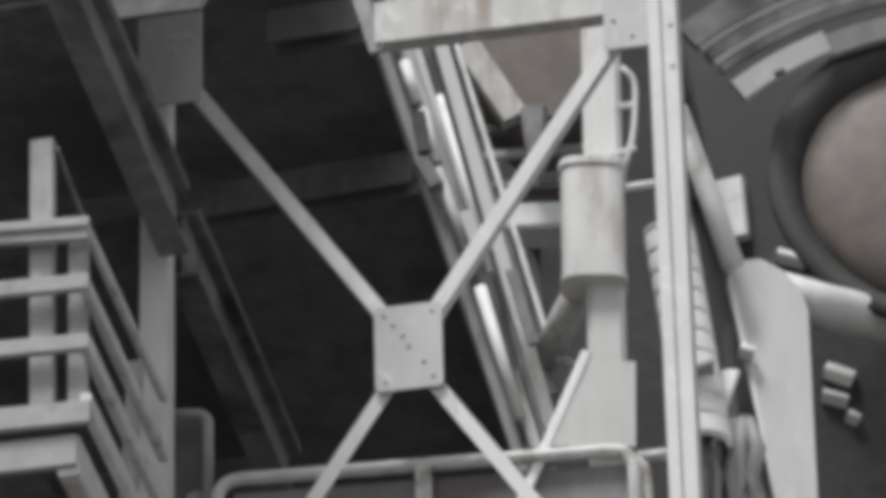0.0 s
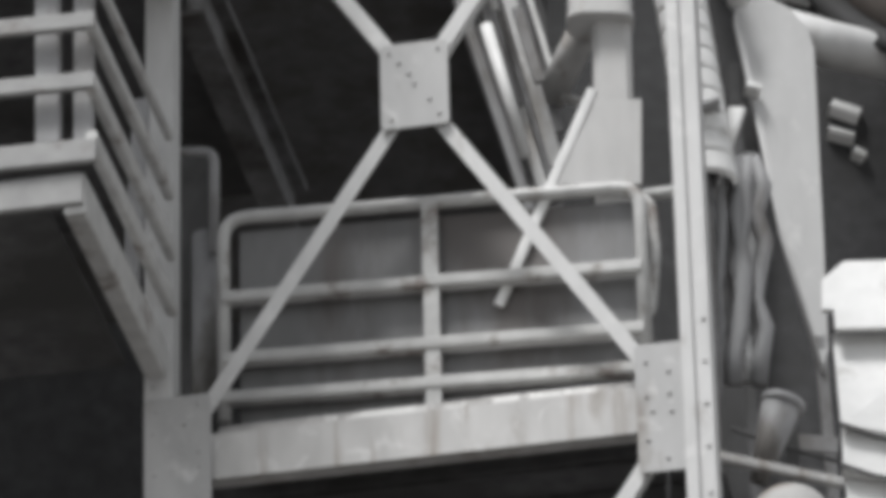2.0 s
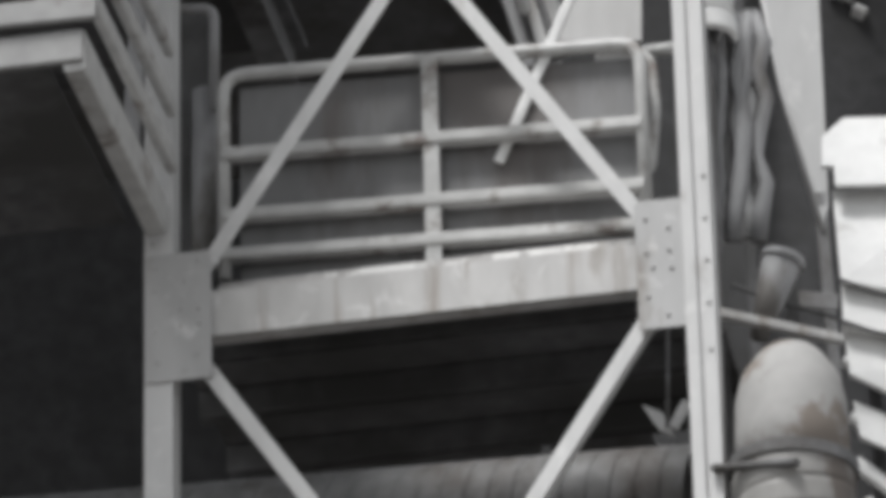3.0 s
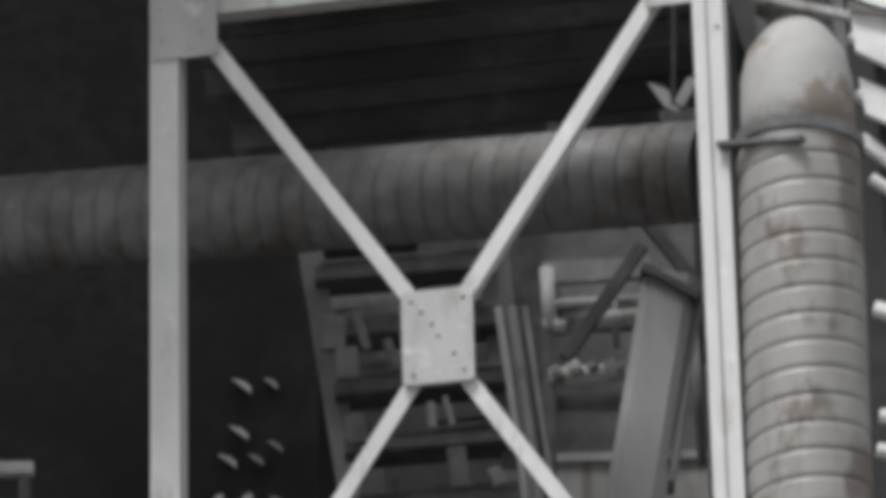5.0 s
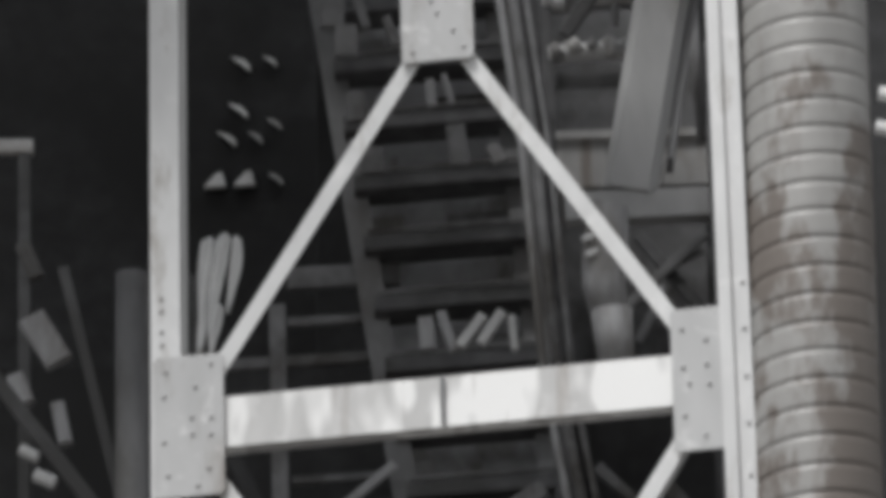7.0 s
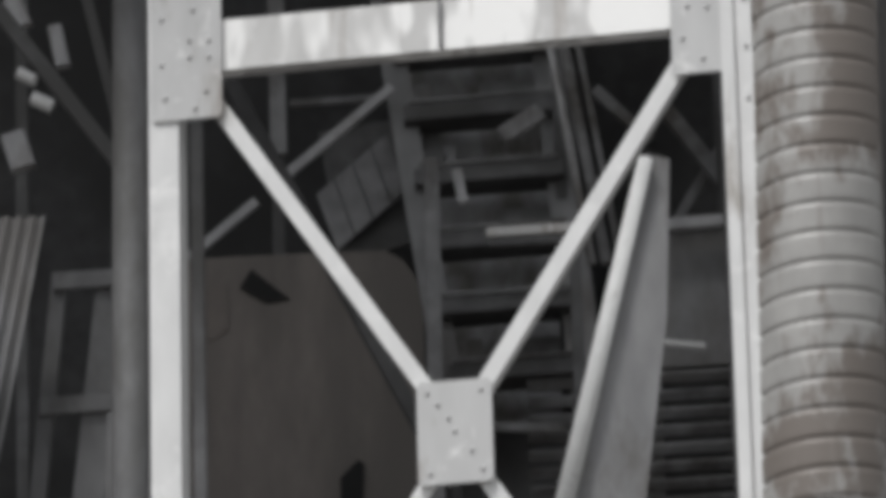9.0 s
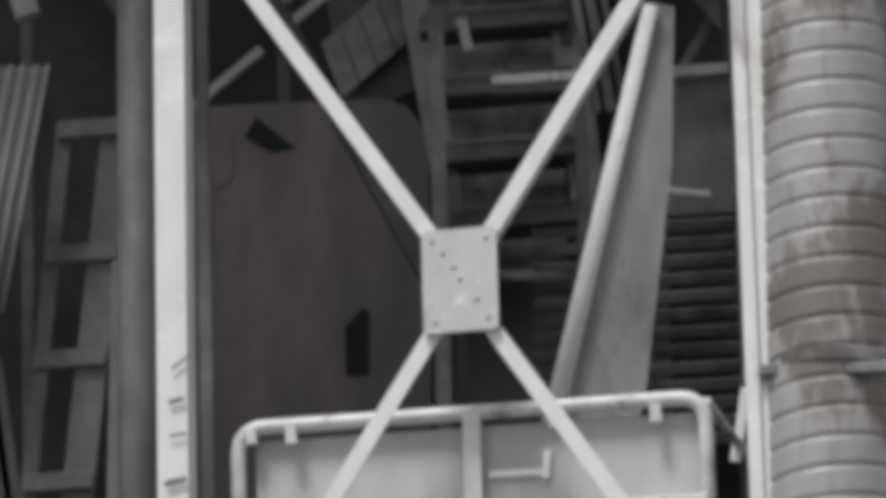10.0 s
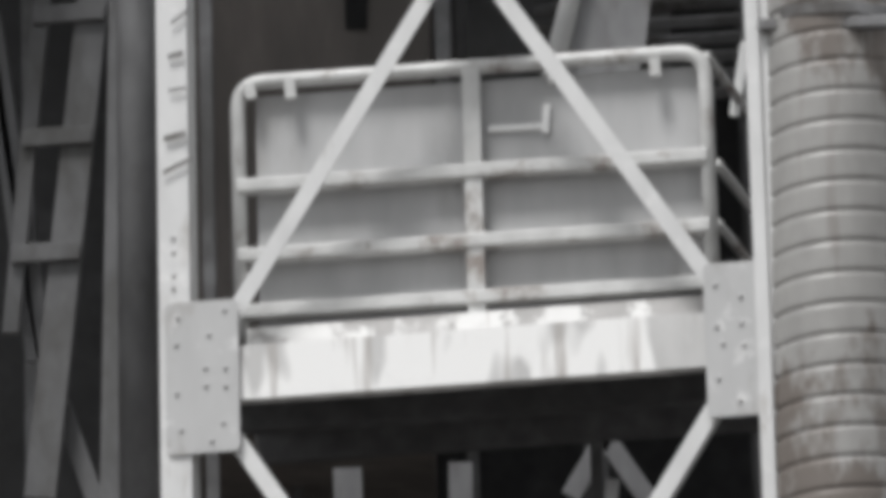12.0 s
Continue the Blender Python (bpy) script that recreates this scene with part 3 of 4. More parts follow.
part("hose", ribbed((1.449, 28.300, 17.794), (1.315, 28.300, 19.022), 0.098, 0.12, 0.030), WHITE, wd, smooth=True)
part("collar", bar((1.494, 28.200, 18.121), (1.376, 28.200, 18.085), rect(0.03, 0.22)), STEEL, wd)
legs_to(wd, (1.426, 28.300, 18.019), 0.0)
for q0, q1, w in (((1.760, 30.580, 20.712), (1.774, 30.580, 20.340), 0.17), ((1.998, 30.580, 20.237), (2.148, 30.580, 20.183), 0.06), ((1.707, 29.450, 18.980), (1.779, 29.450, 18.951), 0.05),
                  ((2.220, 30.580, 19.512), (2.368, 30.580, 19.449), 0.08), ((2.197, 30.580, 19.355), (2.330, 30.580, 19.310), 0.05), ((2.326, 30.580, 19.230), (2.384, 30.580, 19.194), 0.05)):
    simple("junction_box", bar(q0, q1, rect(w, 0.08, 0.012), (-0.3, -0.8, 0.45)), WHITE, "small bright white junction box on the dark wall", "box", "white boxes on the wall")
part("pipe_stub", tube([(1.103, 28.700, 19.511), (1.277, 28.700, 19.537)], 0.02, 12), WHITE, col, smooth=True)

# hanging pipes and cable bundle beside the frame
BUNDLE_AT = (1.554, 28.400, 17.353)
BUNDLE_X = (Vector((1.830, 28.400, 17.345)) - Vector(BUNDLE_AT)) / 100
BUNDLE_Z = (Vector((1.540, 28.400, 17.038)) - Vector(BUNDLE_AT)) / 100
bund = thing("cable_bundle", (1.458, 28.400, 17.259), "bundle of grey hanging pipes and cables beside the frame", "cables")
part("blade", bar((1.595, 28.380, 18.23), (1.435, 28.380, 17.70), rect(0.10, 0.03, 0.012), (-0.35, -0.9, 0.2), rect(0.05, 0.02, 0.008)), WHITE, bund, "bright white flat strip")
random.seed(7)
for i in range(13):
    pts, rad = [], []
    lean_x = 1250 + 8.0 * i
    for k in range(9):
        drop = k / 8
        pts.append(Vector(BUNDLE_AT) + BUNDLE_X * (lean_x - 1300 + random.uniform(-9, 9) + 10 * math.sin(2.6 * drop + i) - 14 * drop * (i / 12)) + BUNDLE_Z * (400 * drop - 190 - 12 * (i % 3)) + Vector((0, 0.05 * (i % 3), 0)))
        rad.append(random.uniform(0.024, 0.046))
    part("cable", tube(pts, rad, 10), (STEEL, PAINT, LIGHT_SHEET)[i % 3], bund, smooth=True)

lamp = thing("flood_lamp", (1.657, 28.200, 16.160), "small grey drum lamp on a cable bracket", "lamp")
part("drum", bar((1.725, 28.200, 16.464), (1.598, 28.200, 16.055), circ(0.10, 20), prof_b=circ(0.045, 20)), STEEL, lamp, smooth=True)
part("rim", bar((1.737, 28.200, 16.488), (1.725, 28.200, 16.451), circ(0.108, 20)), STEEL, lamp, smooth=True)
for q0, q1, r, m, lab in (((1.478, 28.250, 16.374), (1.998, 28.250, 16.176), 0.011, DEEP_GREY, "thin black sagging cable at the cladding"), ((1.992, 28.200, 16.364), (2.311, 28.200, 16.248), 0.010, DEEP_GREY, "thin black sagging cable at the cladding"), ((1.981, 28.200, 16.145), (2.299, 28.200, 16.036), 0.010, DEEP_GREY, "thin black sagging cable at the cladding")):
    simple("cable", tube([q0, (Vector(q0) + Vector(q1)) / 2 - Vector((0, 0, 0.012)), q1], r, 8), m, lab, "cable", "cables at the cladding", smooth=True)
simple("support_bar", bar((1.325, 28.000, 16.111), (1.988, 28.000, 15.932), rect(0.045, 0.05)), PALE, "bright flat bar holding the duct elbow", "bar")
part("cross_plate", bar((1.789, 28.500, 16.419), (2.007, 28.500, 16.392), rect(0.09, 0.02)), STEEL, lamp)

clad = thing("white_cladding", (2.165, 28.500, 15.831), "bright white cladding sheets and boards in full daylight", "cladding")
BOARDS = (((2.024, 28.500, 16.278), (2.566, 28.500, 16.201), 0.13), ((2.031, 28.500, 16.094), (2.542, 28.500, 15.774), 0.11),
          ((2.054, 28.500, 15.788), (2.520, 28.500, 15.398), 0.11), ((2.041, 28.500, 15.532), (2.505, 28.500, 15.129), 0.08), ((2.084, 28.500, 15.320), (2.498, 28.500, 15.010), 0.05), ((2.063, 28.500, 14.638), (2.469, 28.500, 14.509), 0.09), ((2.061, 28.500, 14.084), (2.440, 28.500, 14.001), 0.07), ((2.038, 28.500, 13.911), (2.430, 28.500, 13.814), 0.07))
part("backing", slab([(2.106, 28.850, 17.185), (2.843, 28.850, 17.165), (2.729, 28.850, 15.806), (2.126, 28.850, 16.223)], 0.04), DIM, clad)
for corners in ([(1.968, 28.520, 17.162), (1.981, 28.590, 17.365), (2.096, 28.640, 17.494), (2.738, 28.640, 17.493), (2.700, 28.480, 17.031), (2.026, 28.480, 17.031), (2.026, 28.520, 17.160)],
                [(2.021, 28.400, 16.465), (2.020, 28.620, 17.073), (2.711, 28.620, 17.076), (2.651, 28.400, 16.306)],
                [(2.020, 28.400, 16.231), (2.030, 28.500, 16.496), (2.658, 28.500, 16.327), (2.635, 28.400, 16.049)],
                [(2.038, 28.400, 15.956), (2.029, 28.510, 16.263), (2.644, 28.510, 16.084), (2.610, 28.400, 15.632)],
                [(2.069, 28.400, 15.622), (2.052, 28.480, 15.850), (2.611, 28.480, 15.572), (2.592, 28.400, 15.338)]):
    part("sheet_panel", slab(corners, 0.04), WHITE, clad)
for q0, q1, w in BOARDS:
    part("board", bar(q0, q1, rect(w * 1.12, 0.05, 0.012), (0, -0.78, 0.62)), WHITE, clad)

# ---- balcony beside the frame ----
bal = thing("balcony", (-1.684, 25.681, 16.313), "pale grey barred balcony with a chipped floor edge", "balcony")
def bal_bar(q0, q1, w, d, m=BALCONY, name="rail"):
    part(name, bar(q0, q1, rect(w, d, 0.008), -BACK), m, bal)
C = Vector((-1.459, 25.640, 16.987))
for q0, q1, w in (((-2.270, 25.789, 17.526), (-1.441, 25.636, 17.482), 0.055), ((-2.271, 25.810, 17.508), (-1.442, 25.657, 17.447), 0.10), ((-2.263, 25.788, 17.188), (-1.439, 25.636, 17.164), 0.085), ((-2.257, 25.787, 16.874), (-1.437, 25.636, 16.848), 0.085), ((-2.250, 25.785, 16.499), (-1.430, 25.634, 16.483), 0.12), ((-2.249, 25.826, 16.318), (-1.492, 25.687, 16.317), 0.16)):
    bal_bar(q0, q1, w, 0.04)
# posts in a darker steel tone, shade put into the colour
bal_bar((-1.652, 25.777, 16.601), (-1.665, 25.779, 18.011), 0.115, 0.06, STEEL, "post")
bal_bar((-1.492, 25.748, 16.580), (-1.493, 25.748, 17.559), 0.09, 0.05, STEEL, "post")
bal_bar((-1.949, 25.832, 16.523), (-1.971, 25.836, 18.055), 0.10, 0.06, STEEL, "post")
part("side_rail", bar((-1.601, 25.768, 17.971), (-1.464, 26.149, 17.720), rect(0.02, 0.03)), DIM, bal)
# side members in lighter paint to offset the shade on their faces
for q, w, d in (((-1.461, 25.640, 17.467), 0.05, 0.04), ((-1.460, 25.640, 17.151), 0.07, 0.05), ((-1.452, 25.639, 16.833), 0.09, 0.05), ((-1.451, 25.638, 16.539), 0.10, 0.05), ((-1.53, 25.70, 16.30), 0.20, 0.10)):
    q = Vector(q)
    part("side_rail" if w < 0.2 else "side_beam", bar(q, q + BACK * 1.60, rect(w, d, 0.01), (-1, 0, 0)), RAIL, bal)
part("floor", slab([on_frame(-1.4, -1.62, C.z - 0.70), on_frame(-5, -1.62, C.z - 0.70), on_frame(-5, -0.05, C.z - 0.70), on_frame(-1.4, -0.05, C.z - 0.70)], 0.03, (0, 0, 1)), DEEP_GREY, bal)
part("side_post", bar((-1.349, 27.094, 16.585), (-1.296, 27.084, 17.588), rect(0.075, 0.05), -BACK), STEEL, bal)

pipe = thing("bent_pipe", (-1.044, 27.800, 16.450), "grey bent standpipe at the end of the railing", "pipe")
part("loop", tube(rounded([(-1.189, 27.827, 17.735), (-0.979, 27.788, 17.713), (-0.982, 27.789, 17.150)], 0.07), 0.026, 12), STEEL, pipe, smooth=True)
part("stem", tube([(-1.029, 27.899, 16.380), (-1.024, 27.898, 17.306)], 0.07, 18), STEEL, pipe, smooth=True)
part("backing", slab([(-1.145, 27.971, 17.792), (-0.996, 27.944, 17.772), (-1.004, 27.945, 16.404), (-1.151, 27.972, 16.422)], 0.02, BACK), DEEP_GREY, pipe)
part("end_loop", tube(rounded([(1.031, 27.367, 17.172), (1.109, 27.353, 17.124), (1.120, 27.351, 16.846), (1.086, 27.357, 16.516), (0.980, 27.376, 16.500)], 0.06), 0.024, 12), RAIL, pipe, smooth=True)


# ---- stair and steelwork in the shade, middle part ----
stair = thing("steel_stair", (0.297, 31.000, 11.502), "dark shaded steel stair with open treads", "stair")
sl0, sl1 = Vector((-0.677, 32.400, 16.844)), Vector((-0.002, 31.200, 11.575))
sr0, sr1 = Vector((0.301, 32.400, 16.883)), Vector((0.668, 31.200, 11.585))
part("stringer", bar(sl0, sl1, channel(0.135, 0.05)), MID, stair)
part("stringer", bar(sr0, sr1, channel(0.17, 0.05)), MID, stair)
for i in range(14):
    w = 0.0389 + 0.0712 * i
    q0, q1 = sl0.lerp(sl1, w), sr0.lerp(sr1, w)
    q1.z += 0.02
    part("tread", bar(q0, q1, rect(0.085, 0.24), (0, -1, 0)), DEEP_GREY, stair)
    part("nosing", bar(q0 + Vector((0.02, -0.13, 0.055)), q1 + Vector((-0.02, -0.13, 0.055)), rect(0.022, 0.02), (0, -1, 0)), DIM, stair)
    g0, g1 = q0.lerp(q1, 0.05) + Vector((0, 0.14, -0.30)), q0.lerp(q1, 0.27 + 0.07 * math.sin(i * 2.3)) + Vector((0, 0.14, -0.30))
    part("riser_plate", slab([g0, g1, g1 + Vector((0, 0, 0.20)), g0 + Vector((0, 0, 0.20))], 0.01), STEEL, stair)
    if i % 2 == 0:
        g0, g1 = q0.lerp(q1, 0.55) + Vector((0, 0.16, -0.26)), q0.lerp(q1, 0.93) + Vector((0, 0.16, -0.26))
        part("riser_plate", slab([g0, g1, g1 + Vector((0, 0, 0.15)), g0 + Vector((0, 0, 0.15))], 0.01), DIM, stair)
part("soffit", slab([sl0 + Vector((0.03, 0.3, 0)), sr0 + Vector((-0.03, 0.3, 0)), sr1 + Vector((-0.03, 0.3, 0)), sl1 + Vector((0.03, 0.3, 0))], 0.01), STEEL, stair)
for dx, r, m in ((0, 0.022, STEEL), (26, 0.03, DIM), (52, 0.018, DIM)):
    part("handrail", tube([Vector((0.318, 31.600, 16.112)) + Vector((dx * 0.0027, 0, 0)), Vector((0.422, 31.400, 15.064)) + Vector((dx * 0.0027, 0, 0)), Vector((0.492, 31.200, 13.737)) + Vector((dx * 0.0027, 0, 0)), Vector((0.699, 31.000, 12.269)) + Vector((dx * 0.0027, 0, 0))], r, 12), m, stair, smooth=True)
for q0, q1, w, m in (((-0.552, 31.900, 16.228), (-0.555, 31.900, 16.032), 0.13, DIM), ((-0.437, 31.900, 16.258), (-0.376, 31.900, 16.026), 0.05, DIM), ((-0.483, 31.800, 15.997), (-0.480, 31.800, 15.818), 0.12, DIM), ((-0.273, 31.800, 16.040), (-0.217, 31.800, 15.876), 0.05, DIM), ((-0.445, 31.800, 15.606), (-0.433, 31.800, 15.444), 0.11, DIM),
                     ((-0.367, 31.700, 15.248), (-0.355, 31.700, 15.103), 0.12, DIM), ((0.077, 31.600, 15.320), (0.101, 31.600, 15.096), 0.10, DIM), ((-0.049, 31.600, 15.580), (-0.038, 31.600, 15.435), 0.05, STEEL), ((0.026, 31.600, 15.610), (0.066, 31.600, 15.448), 0.03, STEEL), ((0.265, 31.600, 15.203), (0.306, 31.600, 15.106), 0.07, STEEL),
                     ((-0.021, 31.200, 14.118), (0.045, 31.200, 13.901), 0.05, STEEL), ((0.069, 31.200, 13.930), (0.193, 31.200, 14.096), 0.05, PAINT), ((0.175, 31.170, 13.930), (0.29, 31.170, 14.10), 0.05, PAINT), ((0.335, 31.200, 14.09), (0.35, 31.200, 13.90), 0.04, PAINT), ((-0.10, 31.200, 14.09), (-0.09, 31.200, 13.92), 0.08, STEEL), ((0.039, 31.200, 12.850), (0.071, 31.200, 12.675), 0.05, STEEL), ((0.270, 31.200, 13.024), (0.472, 31.200, 13.154), 0.09, DIM)):
    part("bracket", bar(q0, q1, rect(w, 0.04)), m, stair)

pl = thing("pale_gate", (0.786, 31.500, 15.923), "pale grey pipe gate beside the leaning column", "gate")
part("upright", tube([(0.578, 31.500, 16.287), (0.585, 31.500, 15.929)], 0.04, 14), PAINT, pl, smooth=True)
part("crossbar", tube([(0.602, 31.500, 16.201), (1.092, 31.500, 16.223)], 0.02, 12), STEEL, pl, smooth=True)
part("crossbar", tube([(0.551, 31.500, 15.962), (0.668, 31.500, 15.952)], 0.035, 12), PAINT, pl, smooth=True)
part("crossbar", tube([(0.773, 31.500, 15.982), (1.143, 31.500, 16.004)], 0.045, 14), PALE, pl, smooth=True)
part("crossbar", tube([(0.571, 31.500, 15.664), (1.131, 31.500, 15.694)], 0.05, 14), PAINT, pl, smooth=True)
part("drop_pipe", tube([(0.927, 31.500, 16.179), (0.929, 31.500, 15.822)], 0.02, 12), STEEL, pl, smooth=True)
part("back_plate", slab([(0.555, 31.56, 16.36), (1.12, 31.56, 16.37), (1.10, 31.56, 15.95), (0.545, 31.56, 15.93)], 0.02), STEEL, pl)
part("crossbar", tube([(0.62, 31.500, 16.085), (1.10, 31.500, 16.105)], 0.022, 12), PAINT, pl, smooth=True)
part("brace", bar((1.075, 31.300, 16.31), (0.655, 31.300, 15.68), rect(0.07, 0.05)), DEEP_GREY, pl, "dark diagonal brace")
part("brace", bar((1.10, 31.200, 16.40), (1.44, 31.200, 15.90), rect(0.07, 0.05)), DEEP_GREY, pl, "dark diagonal brace")
# dull dark plate stands in for the shade of an opening
part("opening", slab([(0.612, 31.60, 15.60), (0.95, 31.60, 15.60), (0.95, 31.60, 15.52), (0.612, 31.60, 15.52)], 0.02), DIM, pl)
for i in range(5):
    part("valve", tube([(0.60 + i * 0.095, 31.46, 15.70 + 0.02 * (i % 2)), (0.625 + i * 0.095, 31.44, 15.62 + 0.03 * (i % 3))], 0.028 + 0.008 * (i % 2), 12), PALE if i % 2 else STEEL, pl, smooth=True)
lean = thing("leaning_column", (0.965, 30.800, 14.636), "broad grey steel column leaning under the duct", "column")
part("face", bar((0.946, 30.800, 14.575), (1.195, 30.800, 15.895), rect(0.275, 0.16, 0.045)), LIGHT_SHEET, lean)
part("cap", bar((1.053, 30.780, 15.912), (1.335, 30.780, 15.738), rect(0.05, 0.2)), DEEP_GREY, lean)
part("flange", bar((1.157, 30.900, 14.767), (1.331, 30.900, 15.762), rect(0.04, 0.2)), STEEL, lean)
simple("side_pipe", tube([(1.316, 31.200, 15.932), (1.338, 31.200, 15.023)], 0.025, 12), STEEL, "thin grey pipe beside the leaning column", "pipe", smooth=True)
ledge = thing("wall_ledge", (1.03, 32.45, 15.214), "pale streaked concrete ledge behind the leaning column", "ledge")
for x0, x1 in ((0.606, 0.875), (0.881, 1.165), (1.171, 1.456)):
    part("block", box(x0, x1, 32.2, 32.7, 15.214, 15.475), PALE, ledge)
part("coping", box(0.60, 1.462, 32.17, 32.7, 15.477, 15.522), PALE, ledge)
fb = simple("floor_beam", bar((0.618, 30.750, 14.495), (1.401, 30.750, 14.510), channel(0.15, 0.12), (0, -1, 0)), LIGHT_SHEET, "grey channel floor beam under the leaning column", "beam")
dp = thing("drop_pipe", (0.812, 30.600, 13.552), "grey swollen drop pipe with a flanged joint", "pipe")
part("upper", tube([(0.835, 30.600, 14.417), (0.804, 30.600, 14.158), (0.793, 30.600, 14.006), (0.821, 30.600, 13.839)], [0.10, 0.115, 0.11, 0.095], 20), STEEL, dp, smooth=True)
part("lower", tube([(0.827, 30.600, 13.854), (0.845, 30.600, 13.551)], [0.105, 0.09], 20), STEEL, dp, smooth=True)
for q in ((0.692, 30.500, 14.205), (0.706, 30.500, 14.120)):
    part("bolt_stub", tube([q, Vector(q) + Vector((0.06, 0, 0.02))], 0.018, 10), PAINT, dp, smooth=True)
lat = thing("dark_bracing", (1.196, 31.400, 14.351), "dark bracing bars in the shade behind the drop pipe", "bracing")
for i, (q0, q1, w, m) in enumerate((((0.931, 31.400, 14.203), (1.350, 31.400, 14.597), 0.05, DIM), ((1.003, 31.400, 14.606), (1.333, 31.400, 14.160), 0.06, DEEP_GREY), ((0.983, 31.400, 14.046), (1.138, 31.400, 14.352), 0.04, STEEL), ((1.168, 31.300, 14.435), (1.330, 31.300, 14.509), 0.03, STEEL), ((1.064, 31.400, 13.348), (1.416, 31.400, 12.852), 0.08, DIM), ((0.752, 31.400, 13.418), (1.028, 31.400, 13.136), 0.06, DIM), ((1.111, 31.400, 12.650), (1.398, 31.400, 13.125), 0.05, DIM))):
    set_back = Vector((0, 0.045 * i, 0))
    part("bar", bar(Vector(q0) + set_back, Vector(q1) + set_back, rect(w, 0.04)), m, lat)

# wedges far inside, sunlit highlights put into their pale colour, and pale boxes
for q, k in (((-1.112, 34.000, 16.780), 0), ((-0.950, 34.000, 16.793), 1), ((-1.131, 34.000, 16.494), 0), ((-0.930, 34.000, 16.409), 1), ((-1.196, 34.000, 16.323), 0), ((-1.038, 34.000, 16.329), 1), ((-1.263, 34.000, 16.074), 2), ((-1.099, 34.000, 16.079), 2), ((-0.929, 34.000, 16.075), 1), ((-0.712, 34.000, 18.447), 3)):
    q = Vector(q)
    w = 0.05 if k != 1 else 0.036
    if k == 2:
        w = 0.062
    if k == 2:
        pts = [q + Vector((-w, 0, -w * 0.7)), q + Vector((w * 0.9, 0, -w * 0.6)), q + Vector((w * 0.55, 0, w * 0.75)), q + Vector((w * 0.1, 0, w * 0.6))]
    else:
        pts = [q + Vector((-w * 1.1, 0, w * 0.85)), q + Vector((w * 0.1, 0, -w * 0.1)), q + Vector((w * 0.9, 0, -w * 0.85)), q + Vector((w, 0, -w * 0.2)), q + Vector((w * 0.35, 0, w * 0.45))]
    simple("cowl", slab(pts, 0.145, (0.05, 1, 0.30)), PAINT if k == 1 else WHITE, "small pale wedge-shaped cowl, highlight in its colour, on the dark wall", "cowl", "cowls on the dark wall")
# wall darkened in colour, since sun still reaches it here
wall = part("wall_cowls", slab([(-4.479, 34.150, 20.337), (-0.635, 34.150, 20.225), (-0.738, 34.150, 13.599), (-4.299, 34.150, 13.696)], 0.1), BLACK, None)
tagged(wall, "near-black wall that carries small cowls, shade in its colour", "wall", kind="structure")
rack = thing("cable_rack", (-2.097, 30.800, 12.420), "dark rack with small grey boxes catching light", "rack")
legs_to(rack, (-2.121, 30.900, 15.047))
for q0, q1, w, m in (((-2.301, 31.000, 15.008), (-2.076, 31.000, 15.001), 0.07, PALE), ((-2.051, 30.500, 13.864), (-1.911, 30.500, 13.620), 0.14, STEEL), ((-2.128, 31.000, 14.467), (-2.056, 31.000, 14.280), 0.08, DIM), ((-2.131, 30.500, 13.557), (-2.076, 30.500, 13.406), 0.09, STEEL), ((-1.922, 30.500, 13.402), (-1.881, 30.500, 13.192), 0.07, STEEL), ((-2.104, 30.500, 13.168), (-2.020, 30.500, 13.122), 0.05, PAINT), ((-2.034, 30.500, 13.033), (-1.937, 30.500, 12.986), 0.06, PAINT), ((-2.132, 30.500, 12.844), (-2.077, 30.500, 12.665), 0.12, STEEL)):
    part("box", bar(q0, q1, rect(w, 0.08, 0.015)), m, rack)
sh = thing("bent_sheet", (-1.069, 28.200, 12.777), "pale crumpled sheet hung behind the post", "sheet")
def fold(x_top, x_low, z_top, z_low, w, y, bow):
    """One hanging leaf of sheet, rolled across and bowed along its length."""
    bm = bmesh.new()
    rows = []
    for i in range(11):
        t = i / 10
        half = w * (0.55 + 0.45 * math.sin(math.pi * min(1, t * 1.25 + 0.15))) * (1 - 0.55 * max(0, t - 0.75) / 0.25)
        cx = x_top + (x_low - x_top) * t + bow * math.sin(math.pi * t)
        rows.append([bm.verts.new((cx + half * (j / 4 - 1), y - 0.035 * math.cos((j / 4 - 1) * 1.5) + 0.01 * math.sin(5 * t + j), z_top + (z_low - z_top) * t)) for j in range(9)])
    for a, b in zip(rows, rows[1:]):
        for j in range(8):
            bm.faces.new((a[j], a[j + 1], b[j + 1], b[j]))
    ext = bmesh.ops.extrude_face_region(bm, geom=bm.faces[:])
    bmesh.ops.translate(bm, verts=[v for v in ext["geom"] if isinstance(v, bmesh.types.BMVert)], vec=(0, 0.006, 0))
    return bm


for leaf in ((-1.075, -1.130, 13.300, 12.73, 0.052, 28.20, 0.012), (-1.005, -1.075, 13.305, 12.76, 0.036, 28.16, -0.012), (-0.955, -1.000, 13.305, 12.93, 0.036, 28.20, 0.010), (-1.035, -1.075, 12.95, 12.70, 0.030, 28.15, 0.0)):
    part("fold", fold(*leaf), PAINT, sh, smooth=True)

# second flight: bright handrail and plate panels
fl = thing("stair_flight", (-0.661, 31.600, 12.882), "shaded plate-sided stair flight with a pale handrail", "stair")
part("handrail", bar((-1.318, 31.500, 12.527), (-0.973, 31.500, 12.819), rect(0.05, 0.03)), STEEL, fl)
part("handrail", bar((-0.828, 31.500, 12.948), (-0.276, 31.500, 13.414), rect(0.05, 0.03)), STEEL, fl)
